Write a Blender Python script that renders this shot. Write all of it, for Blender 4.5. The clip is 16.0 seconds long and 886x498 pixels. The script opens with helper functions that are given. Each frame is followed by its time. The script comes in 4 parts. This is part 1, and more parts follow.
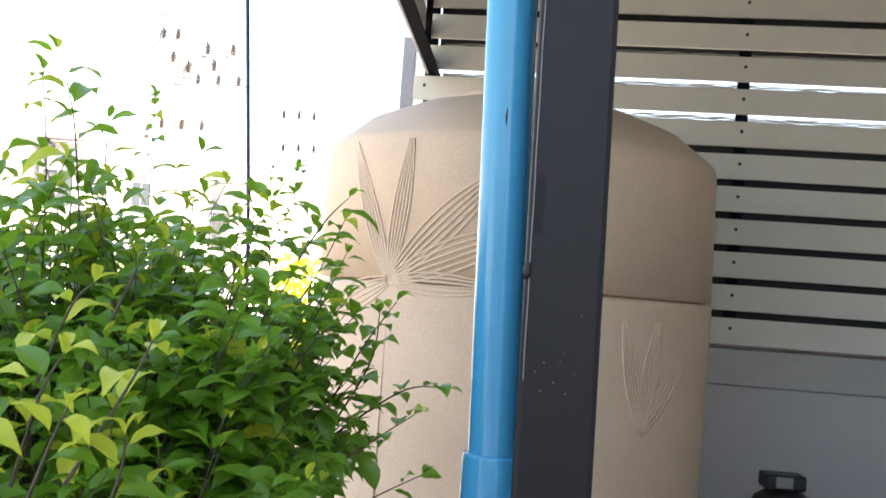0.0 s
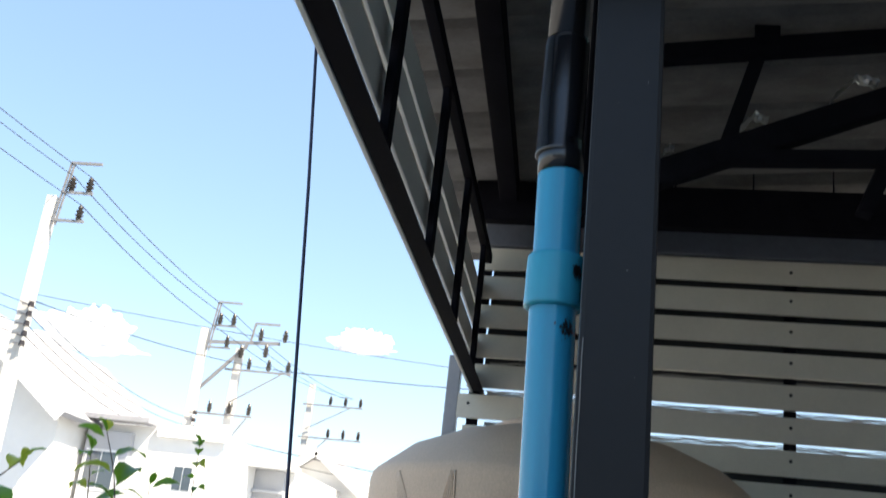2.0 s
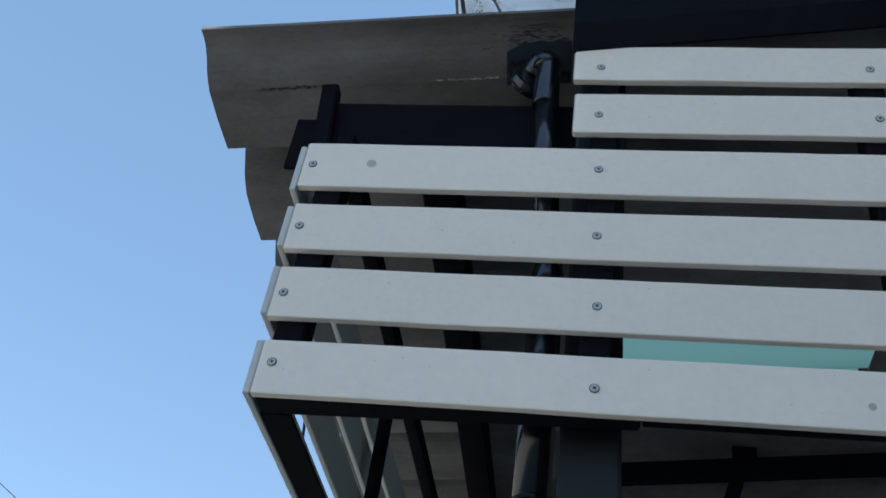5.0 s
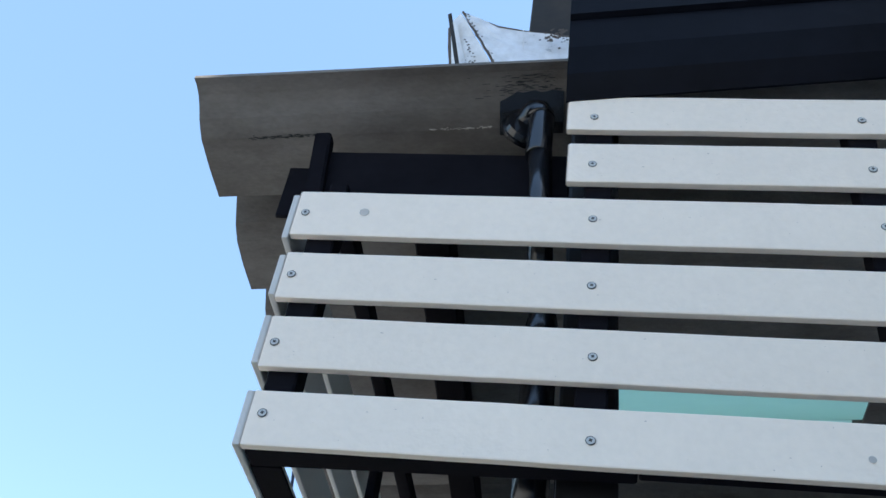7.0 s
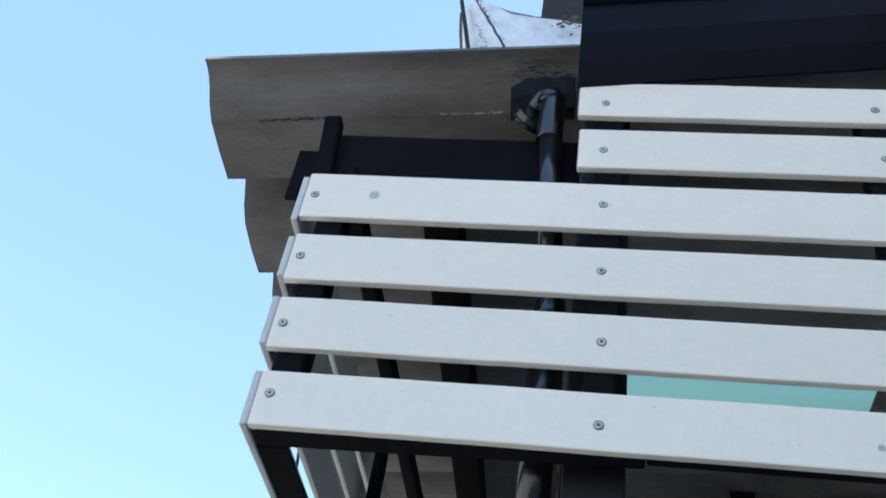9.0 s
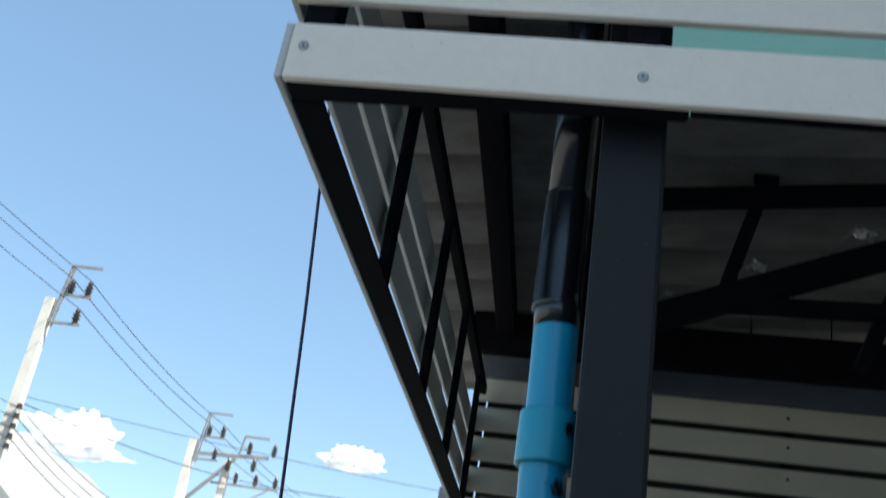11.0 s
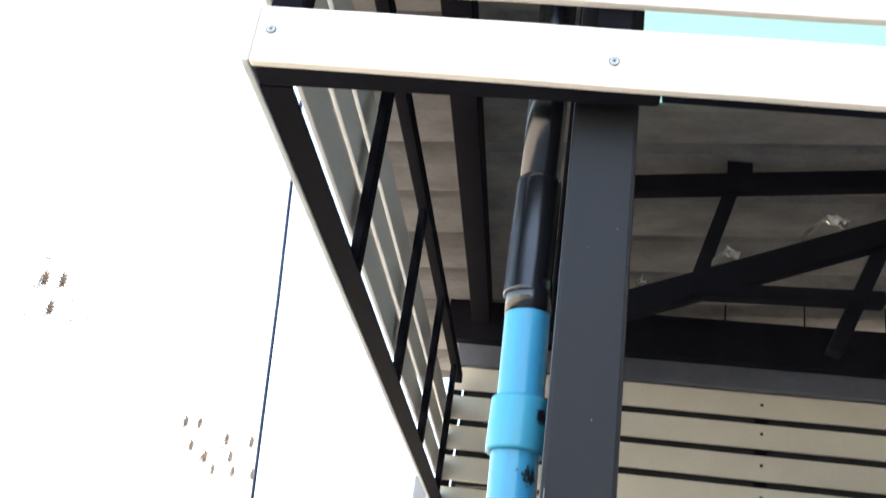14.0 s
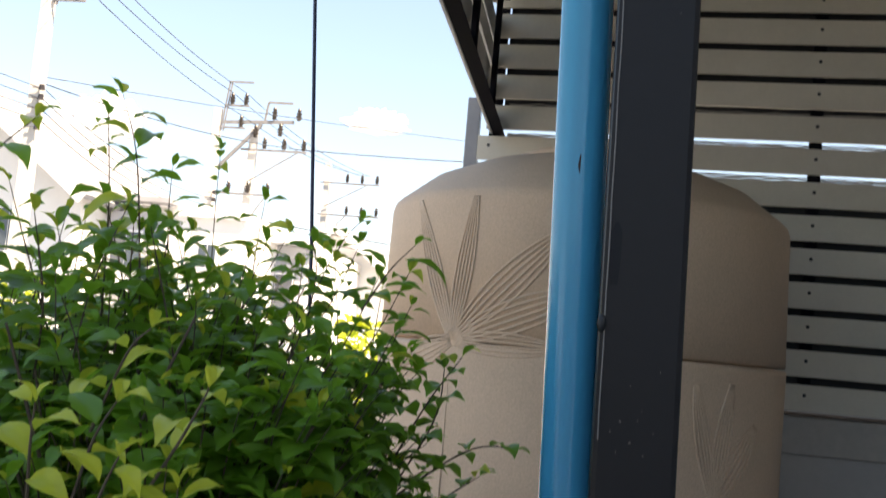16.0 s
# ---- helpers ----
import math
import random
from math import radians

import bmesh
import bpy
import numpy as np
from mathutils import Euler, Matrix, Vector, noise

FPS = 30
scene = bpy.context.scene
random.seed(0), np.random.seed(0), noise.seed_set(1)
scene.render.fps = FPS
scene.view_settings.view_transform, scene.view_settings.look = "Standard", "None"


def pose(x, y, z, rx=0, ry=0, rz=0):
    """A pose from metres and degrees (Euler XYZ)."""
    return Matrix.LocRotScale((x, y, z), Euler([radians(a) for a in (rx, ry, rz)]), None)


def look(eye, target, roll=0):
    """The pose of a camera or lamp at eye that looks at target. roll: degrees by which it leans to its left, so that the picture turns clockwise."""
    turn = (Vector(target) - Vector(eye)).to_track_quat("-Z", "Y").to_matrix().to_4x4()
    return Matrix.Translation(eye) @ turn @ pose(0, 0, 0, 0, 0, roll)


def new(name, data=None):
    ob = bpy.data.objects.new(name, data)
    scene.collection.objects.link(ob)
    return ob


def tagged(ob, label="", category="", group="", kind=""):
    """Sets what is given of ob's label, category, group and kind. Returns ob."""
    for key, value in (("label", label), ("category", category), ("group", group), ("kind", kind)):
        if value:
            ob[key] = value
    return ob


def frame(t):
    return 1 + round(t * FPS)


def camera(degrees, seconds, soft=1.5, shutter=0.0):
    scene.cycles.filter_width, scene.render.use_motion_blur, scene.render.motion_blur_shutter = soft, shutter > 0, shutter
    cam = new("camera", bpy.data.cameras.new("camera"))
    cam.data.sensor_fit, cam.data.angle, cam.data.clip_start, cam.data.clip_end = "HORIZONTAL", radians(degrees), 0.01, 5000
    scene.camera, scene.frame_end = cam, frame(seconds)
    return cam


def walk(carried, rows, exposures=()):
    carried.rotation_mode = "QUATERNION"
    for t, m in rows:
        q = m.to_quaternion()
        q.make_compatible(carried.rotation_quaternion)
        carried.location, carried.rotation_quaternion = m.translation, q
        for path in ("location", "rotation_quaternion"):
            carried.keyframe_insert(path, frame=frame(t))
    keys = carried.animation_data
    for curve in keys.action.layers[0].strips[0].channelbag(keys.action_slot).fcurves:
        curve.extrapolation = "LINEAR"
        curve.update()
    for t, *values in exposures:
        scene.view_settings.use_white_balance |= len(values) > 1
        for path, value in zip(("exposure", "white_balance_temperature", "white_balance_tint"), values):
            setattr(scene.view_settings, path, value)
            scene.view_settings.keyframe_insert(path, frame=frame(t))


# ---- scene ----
cam = camera(46.9, 16.0, shutter=0.4)
PATH = [
    (0, (0.374, -0.18, 1.382), (0.219, 1.811, 1.473), 4.2),
    (0.5, (0.375, -0.192, 1.394), (0.2395, 1.793, 1.587), 4.7),
    (1, (0.377, -0.239, 1.425), (0.158, 1.712, 1.804), 4.1),
    (1.5, (0.372, -0.256, 1.452), (0.140, 1.669, 1.941), 6.2),
    (2, (0.38, -0.224, 1.495), (0.096, 1.653, 2.125), 6.6),
    (2.5, (0.389, -0.232, 1.519), (0.119, 1.602, 2.269), 6.6),
    (3, (0.397, -0.248, 1.531), (0.136, 1.515, 2.439), 6.5),
    (3.5, (0.4, -0.263, 1.544), (0.136, 1.45, 2.542), 6.9),
    (4, (0.403, -0.279, 1.557), (0.12, 1.37, 2.653), 7.2),
    (4.5, (0.397, -0.287, 1.553), (0.131, 1.291, 2.753), 7.7),
    (5, (0.425, -0.319, 1.578), (0.106, 1.207, 2.832), 9.6),
    (7.3, (0.415, -0.305, 1.587), (0.116, 1.159, 2.917), 9.6),
    (7.5, (0.417, -0.301, 1.588), (0.101, 1.165, 2.912), 10.1),
    (8, (0.415, -0.313, 1.587), (0.103, 1.131, 2.935), 10.5),
    (8.2, (0.423, -0.318, 1.584), (0.121, 1.112, 2.949), 10.3),
    (10.3, (0.379, -0.257, 1.564), (0.059, 1.405, 2.63), 10.7),
    (10.5, (0.38, -0.259, 1.554), (0.063, 1.437, 2.566), 10.5),
    (11, (0.38, -0.233, 1.533), (0.08, 1.555, 2.377), 9.6),
    (11.5, (0.381, -0.201, 1.522), (0.1, 1.648, 2.229), 7.9),
    (12, (0.386, -0.203, 1.524), (0.135, 1.641, 2.257), 7.7),
    (12.5, (0.383, -0.21, 1.524), (0.126, 1.624, 2.281), 8.5),
    (13, (0.381, -0.207, 1.535), (0.123, 1.601, 2.352), 8.8),
    (13.5, (0.382, -0.225, 1.547), (0.12, 1.541, 2.449), 9.3),
    (14, (0.387, -0.219, 1.536), (0.133, 1.582, 2.368), 8.8),
    (14.5, (0.381, -0.205, 1.51), (0.106, 1.643, 2.224), 8.9),
    (15, (0.377, -0.181, 1.464), (0.117, 1.725, 2.012), 7.4),
    (15.5, (0.368, -0.142, 1.412), (0.087, 1.807, 1.759), 6.6),
    (16, (0.362, -0.132, 1.369), (0.080, 1.838, 1.576), 5.0),
]
# seconds, stops, kelvin, tint: the camera opens up and warms while it looks into the shade
EXPOSURES = [(0, 3.28, 9200, 18), (0.5, 2.75, 8900, 15), (1, 2.27, 8000, 14), (1.5, 1.81, 7600, 11), (2, 1.90, 7500, 9), (2.5, 2.55, 7900, 8), (3, 3.10, 8000, 9), (3.5, 3.10, 8000, 9),
             (4, 2.45, 7500, 8), (4.5, 1.75, 6950, 6), (5, 1.48, 6850, 4), (7.5, 2.25, 6950, 7), (8.2, 2.31, 6950, 7), (10.3, 1.99, 6950, 6), (10.5, 1.91, 6950, 4), (11, 1.45, 7000, 2),
             (11.5, 2.35, 7700, 7), (12, 3.35, 8700, 13), (12.5, 3.75, 9000, 14), (13.5, 3.65, 9000, 14), (14.5, 3.65, 9000, 14), (15, 3.35, 9000, 14), (15.5, 2.75, 9000, 15), (16, 2.05, 9000, 16)]
walk(cam, [(t, look(e, a, r)) for t, e, a, r in PATH], EXPOSURES)

# ---- world, sun ----
SUN_ELEVATION, SUN_AZIMUTH = radians(52), radians(122)   # azimuth clockwise from +y
world = bpy.data.worlds.new("sky")
scene.world = world
world.use_nodes = True
wn = world.node_tree.nodes
sky = wn.new("ShaderNodeTexSky")
sky.sky_type = "NISHITA"
sky.sun_disc = False
sky.sun_elevation = SUN_ELEVATION
sky.sun_rotation = SUN_AZIMUTH
sky.air_density, sky.dust_density, sky.ozone_density = 1.0, 0.3, 2.0
wn["Background"].inputs["Strength"].default_value = 0.14
haze = wn.new("ShaderNodeMix")        # an even azure veil over the whole dome
haze.data_type = "RGBA"
haze.inputs[0].default_value = 0.6
haze.inputs[7].default_value = (0.53, 0.97, 1.74, 1)
world.node_tree.links.new(sky.outputs["Color"], haze.inputs[6])
world.node_tree.links.new(haze.outputs[2], wn["Background"].inputs["Color"])
sun = new("sun", bpy.data.lights.new("sun", "SUN"))
sun.data.energy, sun.data.angle, sun.data.color = 4.0, radians(0.55), (1.0, 0.95, 0.87)
sun_from = Vector((math.sin(SUN_AZIMUTH) * math.cos(SUN_ELEVATION), math.cos(SUN_AZIMUTH) * math.cos(SUN_ELEVATION), math.sin(SUN_ELEVATION)))
sun.matrix_world = look((0, 0, 30), Vector((0, 0, 30)) - sun_from)


# ---- materials ----
def material(name, colour, rough=0.6, metal=0.0, grain=30.0, amount=0.12, bump=0.15, stain=2.5, stain_amount=0.18, spread=0.0, stain_colour=None, coat=0.0, translucent=None, stretch=(1, 1, 1), spec=0.5, island=False):
    """Painted or raw surface: fine grain, larger stains and slight relief, all in metres."""
    m = bpy.data.materials.new(name)
    m.use_nodes = True
    n, l = m.node_tree.nodes, m.node_tree.links
    b = n["Principled BSDF"]
    geo = n.new("ShaderNodeNewGeometry")
    mp = n.new("ShaderNodeMapping")
    mp.inputs["Scale"].default_value = stretch
    l.new(geo.outputs["Position"], mp.inputs["Vector"])
    fine, big = n.new("ShaderNodeTexNoise"), n.new("ShaderNodeTexNoise")
    fine.inputs["Scale"].default_value, fine.inputs["Detail"].default_value = grain, 6
    big.inputs["Scale"].default_value, big.inputs["Detail"].default_value, big.inputs["Roughness"].default_value = stain, 8, 0.65
    l.new(mp.outputs["Vector"], fine.inputs["Vector"])
    l.new(mp.outputs["Vector"], big.inputs["Vector"])
    ramp = n.new("ShaderNodeValToRGB")
    ramp.color_ramp.elements[0].position, ramp.color_ramp.elements[1].position = 0.35, 0.7
    l.new(big.outputs["Fac"], ramp.inputs["Fac"])
    c = Vector(colour)
    dirty = Vector(stain_colour) if stain_colour else c * (1 - stain_amount)
    mix = n.new("ShaderNodeMix")
    mix.data_type = "RGBA"
    mix.inputs[6].default_value = (*dirty, 1)
    mix.inputs[7].default_value = (*c, 1)
    l.new(ramp.outputs["Color"], mix.inputs[0])
    info = n.new("ShaderNodeObjectInfo")
    vary = n.new("ShaderNodeMath")
    vary.operation = "MULTIPLY_ADD"
    vary.inputs[1].default_value, vary.inputs[2].default_value = 2 * spread, 1 - spread - amount
    if island:
        both = n.new("ShaderNodeMath")
        both.operation = "PINGPONG"
        both.inputs[1].default_value = 1.0
        two = n.new("ShaderNodeMath")
        l.new(info.outputs["Random"], two.inputs[0])
        l.new(geo.outputs["Random Per Island"], two.inputs[1])
        l.new(two.outputs[0], both.inputs[0])
        l.new(both.outputs[0], vary.inputs[0])
    else:
        l.new(info.outputs["Random"], vary.inputs[0])
    val = n.new("ShaderNodeMath")
    val.operation = "MULTIPLY_ADD"
    val.inputs[1].default_value = 2 * amount
    l.new(fine.outputs["Fac"], val.inputs[0])
    l.new(vary.outputs[0], val.inputs[2])
    hsv = n.new("ShaderNodeHueSaturation")
    l.new(mix.outputs[2], hsv.inputs["Color"])
    l.new(val.outputs[0], hsv.inputs["Value"])
    l.new(hsv.outputs["Color"], b.inputs["Base Color"])
    rr = n.new("ShaderNodeMath")
    rr.operation = "MULTIPLY_ADD"
    rr.inputs[1].default_value, rr.inputs[2].default_value = 0.2, max(rough - 0.1, 0.03)
    l.new(big.outputs["Fac"], rr.inputs[0])
    l.new(rr.outputs[0], b.inputs["Roughness"])
    b.inputs["Metallic"].default_value = metal
    b.inputs["Coat Weight"].default_value = coat
    b.inputs["Specular IOR Level"].default_value = spec
    if bump:
        bp = n.new("ShaderNodeBump")
        bp.inputs["Strength"].default_value, bp.inputs["Distance"].default_value = bump, 0.002
        l.new(fine.outputs["Fac"], bp.inputs["Height"])
        l.new(bp.outputs["Normal"], b.inputs["Normal"])
    if translucent:
        tr = n.new("ShaderNodeBsdfTranslucent")
        tr.inputs["Color"].default_value = (*translucent[1], 1)
        add = n.new("ShaderNodeMixShader")
        add.inputs[0].default_value = translucent[0]
        l.new(b.outputs[0], add.inputs[1])
        l.new(tr.outputs[0], add.inputs[2])
        l.new(add.outputs[0], n["Material Output"].inputs["Surface"])
    return m


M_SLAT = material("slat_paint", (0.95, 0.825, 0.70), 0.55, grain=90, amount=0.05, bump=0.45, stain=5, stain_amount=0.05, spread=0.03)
M_SLAT_END = material("slat_end", (0.58, 0.50, 0.44), 0.8, grain=120, amount=0.12, bump=0.4)
M_FILLER = material("filler_grey", (0.60, 0.56, 0.52), 0.8, grain=120, amount=0.12, bump=0.4)
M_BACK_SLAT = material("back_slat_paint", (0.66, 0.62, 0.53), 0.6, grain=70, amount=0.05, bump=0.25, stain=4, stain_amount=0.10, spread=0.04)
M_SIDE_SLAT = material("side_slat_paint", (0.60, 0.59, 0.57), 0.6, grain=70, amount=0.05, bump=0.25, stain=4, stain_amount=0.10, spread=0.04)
M_STEEL = material("black_steel_paint", (0.0125, 0.0120, 0.0160), 0.65, spec=0.012, grain=60, amount=0.15, bump=0.2, stain=6, stain_amount=0.35)
M_POST = material("grey_steel_paint", (0.0110, 0.0106, 0.0120), 0.45, spec=0.28, grain=45, amount=0.12, bump=0.22, stain=5, stain_amount=0.25)
M_BEAM = material("blue_grey_steel_paint", (0.13, 0.145, 0.18), 0.5, grain=40, amount=0.1, bump=0.2, stain=5, stain_amount=0.2)
M_BLUE = material("blue_pvc", (0.010, 0.31, 0.51), 0.17, spec=0.45, grain=70, amount=0.10, bump=0.22, stain=14, stain_amount=0.18, stretch=(1, 1, 0.03))
M_COUPLER = material("teal_pvc", (0.014, 0.34, 0.49), 0.25, spec=0.40, grain=70, amount=0.10, bump=0.22, stain=14, stain_amount=0.16, stretch=(1, 1, 0.05))
M_BLACK = material("black_paint_gloss", (0.006, 0.007, 0.010), 0.20, grain=60, amount=0.1, bump=0.30, stain=12, stain_amount=0.3, spec=0.75, stretch=(1, 1, 0.06))
M_VERGE = material("black_sheet_paint", (0.007, 0.008, 0.013), 0.34, grain=25, amount=0.15, bump=0.25, stain=7, stain_amount=0.4, spec=0.05)
M_TAR = material("black_smudge", (0.008, 0.010, 0.012), 0.5, grain=80, bump=0.4)
M_TANK = material("sandstone_polyethylene", (0.64, 0.46, 0.325), 0.62, grain=190, amount=0.24, bump=0.25, stain=3.5, stain_amount=0.12)
M_ROOF = material("fibre_cement_roof", (0.205, 0.192, 0.183), 0.85, grain=160, amount=0.20, bump=0.7, stain=8.0, stain_colour=(0.115, 0.103, 0.094), stretch=(0.5, 1.0, 1.0))
M_FLASH = material("bright_sheet_metal", (0.92, 0.90, 0.88), 0.30, 0.25, grain=20, amount=0.08, bump=0.3, stain=16, stain_colour=(0.66, 0.62, 0.58))
M_RETURN = material("stained_dark_board", (0.034, 0.028, 0.024), 0.8, grain=40, amount=0.3, bump=0.4, stain=14, stain_colour=(0.015, 0.014, 0.014))
M_RUST = material("brown_stain", (0.10, 0.075, 0.06), 0.8, grain=120, amount=0.3, bump=0.4)
M_FOIL = material("crumpled_foil", (0.75, 0.74, 0.72), 0.3, 0.9, grain=40, bump=0.6)
M_TEAL = material("teal_skylight", (0.46, 0.66, 0.60), 0.4, grain=50, amount=0.06, bump=0.1, translucent=(0.80, (0.80, 0.96, 0.81)))
M_STRAND = material("grey_plastic_strand", (0.30, 0.29, 0.28), 0.5, grain=60, bump=0.2)
M_FENCE = material("pale_grey_steel", (0.34, 0.35, 0.38), 0.5, grain=40, amount=0.08, bump=0.15)
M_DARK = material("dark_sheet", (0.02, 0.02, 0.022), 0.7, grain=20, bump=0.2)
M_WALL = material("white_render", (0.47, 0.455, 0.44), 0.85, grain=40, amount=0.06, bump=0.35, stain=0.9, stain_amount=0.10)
M_BOARD = material("grey_board", (0.47, 0.45, 0.42), 0.8, grain=40, amount=0.08, bump=0.3)
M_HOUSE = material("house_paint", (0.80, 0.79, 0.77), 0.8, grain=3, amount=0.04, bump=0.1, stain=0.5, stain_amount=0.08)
M_HOUSE_GREY = material("grey_house_paint", (0.42, 0.43, 0.46), 0.8, grain=3, amount=0.05, bump=0.1, stain=0.5, stain_amount=0.1)
M_TILE = material("grey_roof_tile", (0.33, 0.33, 0.35), 0.75, grain=4, amount=0.12, bump=0.3, stain=0.6, stain_amount=0.2)
M_TRIM = material("window_frame_white", (0.78, 0.79, 0.80), 0.5, grain=10, amount=0.03, bump=0.05)
M_CONCRETE = material("pole_concrete", (0.52, 0.51, 0.49), 0.85, grain=6, amount=0.1, bump=0.3, stain=1.0, stain_amount=0.15)
M_GALV = material("galvanised_steel", (0.20, 0.20, 0.21), 0.55, 0.0, grain=12, amount=0.1, bump=0.1)
M_CERAMIC = material("brown_porcelain", (0.034, 0.028, 0.026), 0.25, grain=10, amount=0.1, bump=0.0)
M_WIRE = material("black_wire", (0.03, 0.03, 0.035), 0.6, grain=5, bump=0.0)
M_CABLE = material("dark_blue_cable", (0.022, 0.030, 0.075), 0.45, grain=60, amount=0.1, bump=0.1)
M_GROUND = material("concrete_paving", (0.30, 0.30, 0.30), 0.9, grain=12, amount=0.12, bump=0.4, stain=0.35, stain_amount=0.25)
M_SCREW = material("screw_steel", (0.62, 0.62, 0.60), 0.4, 0.15, grain=200, bump=0.1)
M_SCREW_DARK = material("screw_recess", (0.03, 0.03, 0.03), 0.6, grain=200, bump=0.0)
M_CLOUD = material("cloud_white", (0.95, 0.95, 0.95), 1.0, grain=0.05, amount=0.01, bump=0.0, stain=0.02, stain_amount=0.02, spec=0.0, translucent=(0.6, (0.9, 0.92, 0.95)))
M_BARK = material("twig_bark", (0.10, 0.075, 0.055), 0.85, grain=150, amount=0.2, bump=0.5, stain=20)
M_LEAF = material("leaf_green", (0.112, 0.265, 0.034), 0.30, grain=60, amount=0.10, bump=0.10, stain=14, stain_amount=0.22, spread=0.30, island=True, spec=0.5, translucent=(0.40, (0.30, 0.58, 0.045)))
M_LEAF_NEW = material("leaf_yellow_green", (0.52, 0.55, 0.060), 0.32, grain=60, amount=0.10, bump=0.10, stain=14, stain_amount=0.15, spread=0.22, spec=0.4, translucent=(0.36, (0.66, 0.76, 0.09)), island=True)
M_PUMP = material("black_plastic", (0.02, 0.02, 0.022), 0.4, grain=60, bump=0.1)
M_PUMP_GREY = material("grey_plastic", (0.25, 0.24, 0.23), 0.5, grain=60, bump=0.1)


def glass(name, tint, rough=0.05):
    m = bpy.data.materials.new(name)
    m.use_nodes = True
    b = m.node_tree.nodes["Principled BSDF"]
    b.inputs["Base Color"].default_value = (*tint, 1)
    b.inputs["Roughness"].default_value = rough
    b.inputs["Specular IOR Level"].default_value = 0.8
    return m


M_GLASS = glass("dark_window_glass", (0.05, 0.065, 0.085))


# ---- mesh helpers ----
def link(name, bm, mat, parent=None, label="", smooth=False):
    me = bpy.data.meshes.new(name)
    bm.normal_update()
    bm.to_mesh(me)
    bm.free()
    me.materials.append(mat)
    if smooth:
        for p in me.polygons:
            p.use_smooth = True
    ob = new(name, me)
    ob.parent = parent
    if label:
        ob["label"] = label
    return ob


def part(name, bm, mat, parent, label="", smooth=False):
    return link(name, bm, mat, parent, label, smooth)


def thing(name, label, category, group="", kind="", at=(0, 0, 0)):
    ob = new(name)
    ob.empty_display_size = 0.05
    ob.location = at
    return tagged(ob, label, category, group, kind)


def mesh_thing(name, bm, mat, label, category, group="", kind="", smooth=False):
    return tagged(link(name, bm, mat, None, "", smooth), label, category, group, kind)


def box(bm, x0, x1, y0, y1, z0, z1, bevel=0.0, seg=1):
    r = bmesh.ops.create_cube(bm, size=1, matrix=Matrix.Translation(((x0 + x1) / 2, (y0 + y1) / 2, (z0 + z1) / 2)) @ Matrix.Diagonal((x1 - x0, y1 - y0, z1 - z0, 1)))
    if bevel:
        edges = {e for v in r["verts"] for e in v.link_edges}
        bmesh.ops.bevel(bm, geom=list(edges), offset=bevel, segments=seg, affect="EDGES", profile=0.6)
    return bm


def axes(a, b, up=(0, 0, 1)):
    a, b = Vector(a), Vector(b)
    d = (b - a).normalized()
    s = d.cross(Vector(up))
    if s.length < 1e-4:
        s = d.cross(Vector((0, 1, 0)))
    s.normalize()
    return a, b, d, s, s.cross(d)


def bar(bm, a, b, w, h, bevel=0.0, up=(0, 0, 1)):
    """A square bar from a to b: w across, h along up."""
    a, b, d, s, u = axes(a, b, up)
    m = Matrix((s, d, u)).transposed().to_4x4()
    m.translation = (a + b) / 2
    r = bmesh.ops.create_cube(bm, size=1, matrix=m @ Matrix.Diagonal((w, (b - a).length, h, 1)))
    if bevel:
        edges = {e for v in r["verts"] for e in v.link_edges}
        bmesh.ops.bevel(bm, geom=list(edges), offset=bevel, segments=2, affect="EDGES")
    return bm


def rod(bm, a, b, r, r2=None, seg=12, caps=True):
    a, b, d, s, u = axes(a, b)
    m = Matrix((s, u, d)).transposed().to_4x4()
    m.translation = (a + b) / 2
    bmesh.ops.create_cone(bm, cap_ends=caps, segments=seg, radius1=r, radius2=r if r2 is None else r2, depth=(b - a).length, matrix=m)
    return bm


def tube(bm, points, r, seg=6, taper=1.0):
    """A round strand along points."""
    rings, n = [], len(points)
    for i, p in enumerate(points):
        p = Vector(p)
        a = Vector(points[max(i - 1, 0)])
        b = Vector(points[min(i + 1, n - 1)])
        _, _, d, s, u = axes(a, b)
        rad = r * (1 + (taper - 1) * i / max(n - 1, 1))
        rings.append([bm.verts.new(p + s * (rad * math.cos(k * math.tau / seg)) + u * (rad * math.sin(k * math.tau / seg))) for k in range(seg)])
    for a, b in zip(rings, rings[1:]):
        for k in range(seg):
            bm.faces.new((a[k], a[(k + 1) % seg], b[(k + 1) % seg], b[k]))
    bm.faces.new(rings[0][::-1])
    bm.faces.new(rings[-1])
    return bm


def lathe(bm, profile, centre, seg=64):
    """Turns (radius, height) pairs round an upright axis."""
    cx, cy = centre
    rings = []
    for r, z in profile:
        rings.append([bm.verts.new((cx + r * math.cos(k * math.tau / seg), cy + r * math.sin(k * math.tau / seg), z)) for k in range(seg)])
    for a, b in zip(rings, rings[1:]):
        for k in range(seg):
            bm.faces.new((a[k], a[(k + 1) % seg], b[(k + 1) % seg], b[k]))
    bm.faces.new(rings[0][::-1])
    bm.faces.new(rings[-1])
    return bm


def B():
    return bmesh.new()


# the back wall of the shelter stands slightly askew to its front
SKEW = Matrix.Translation((0.6, 3.82, 0)) @ Matrix.Rotation(radians(-3.5), 4, "Z") @ Matrix.Translation((-0.6, -3.82, 0))


def askew(ob):
    ob.matrix_local = SKEW @ ob.matrix_local
    return ob


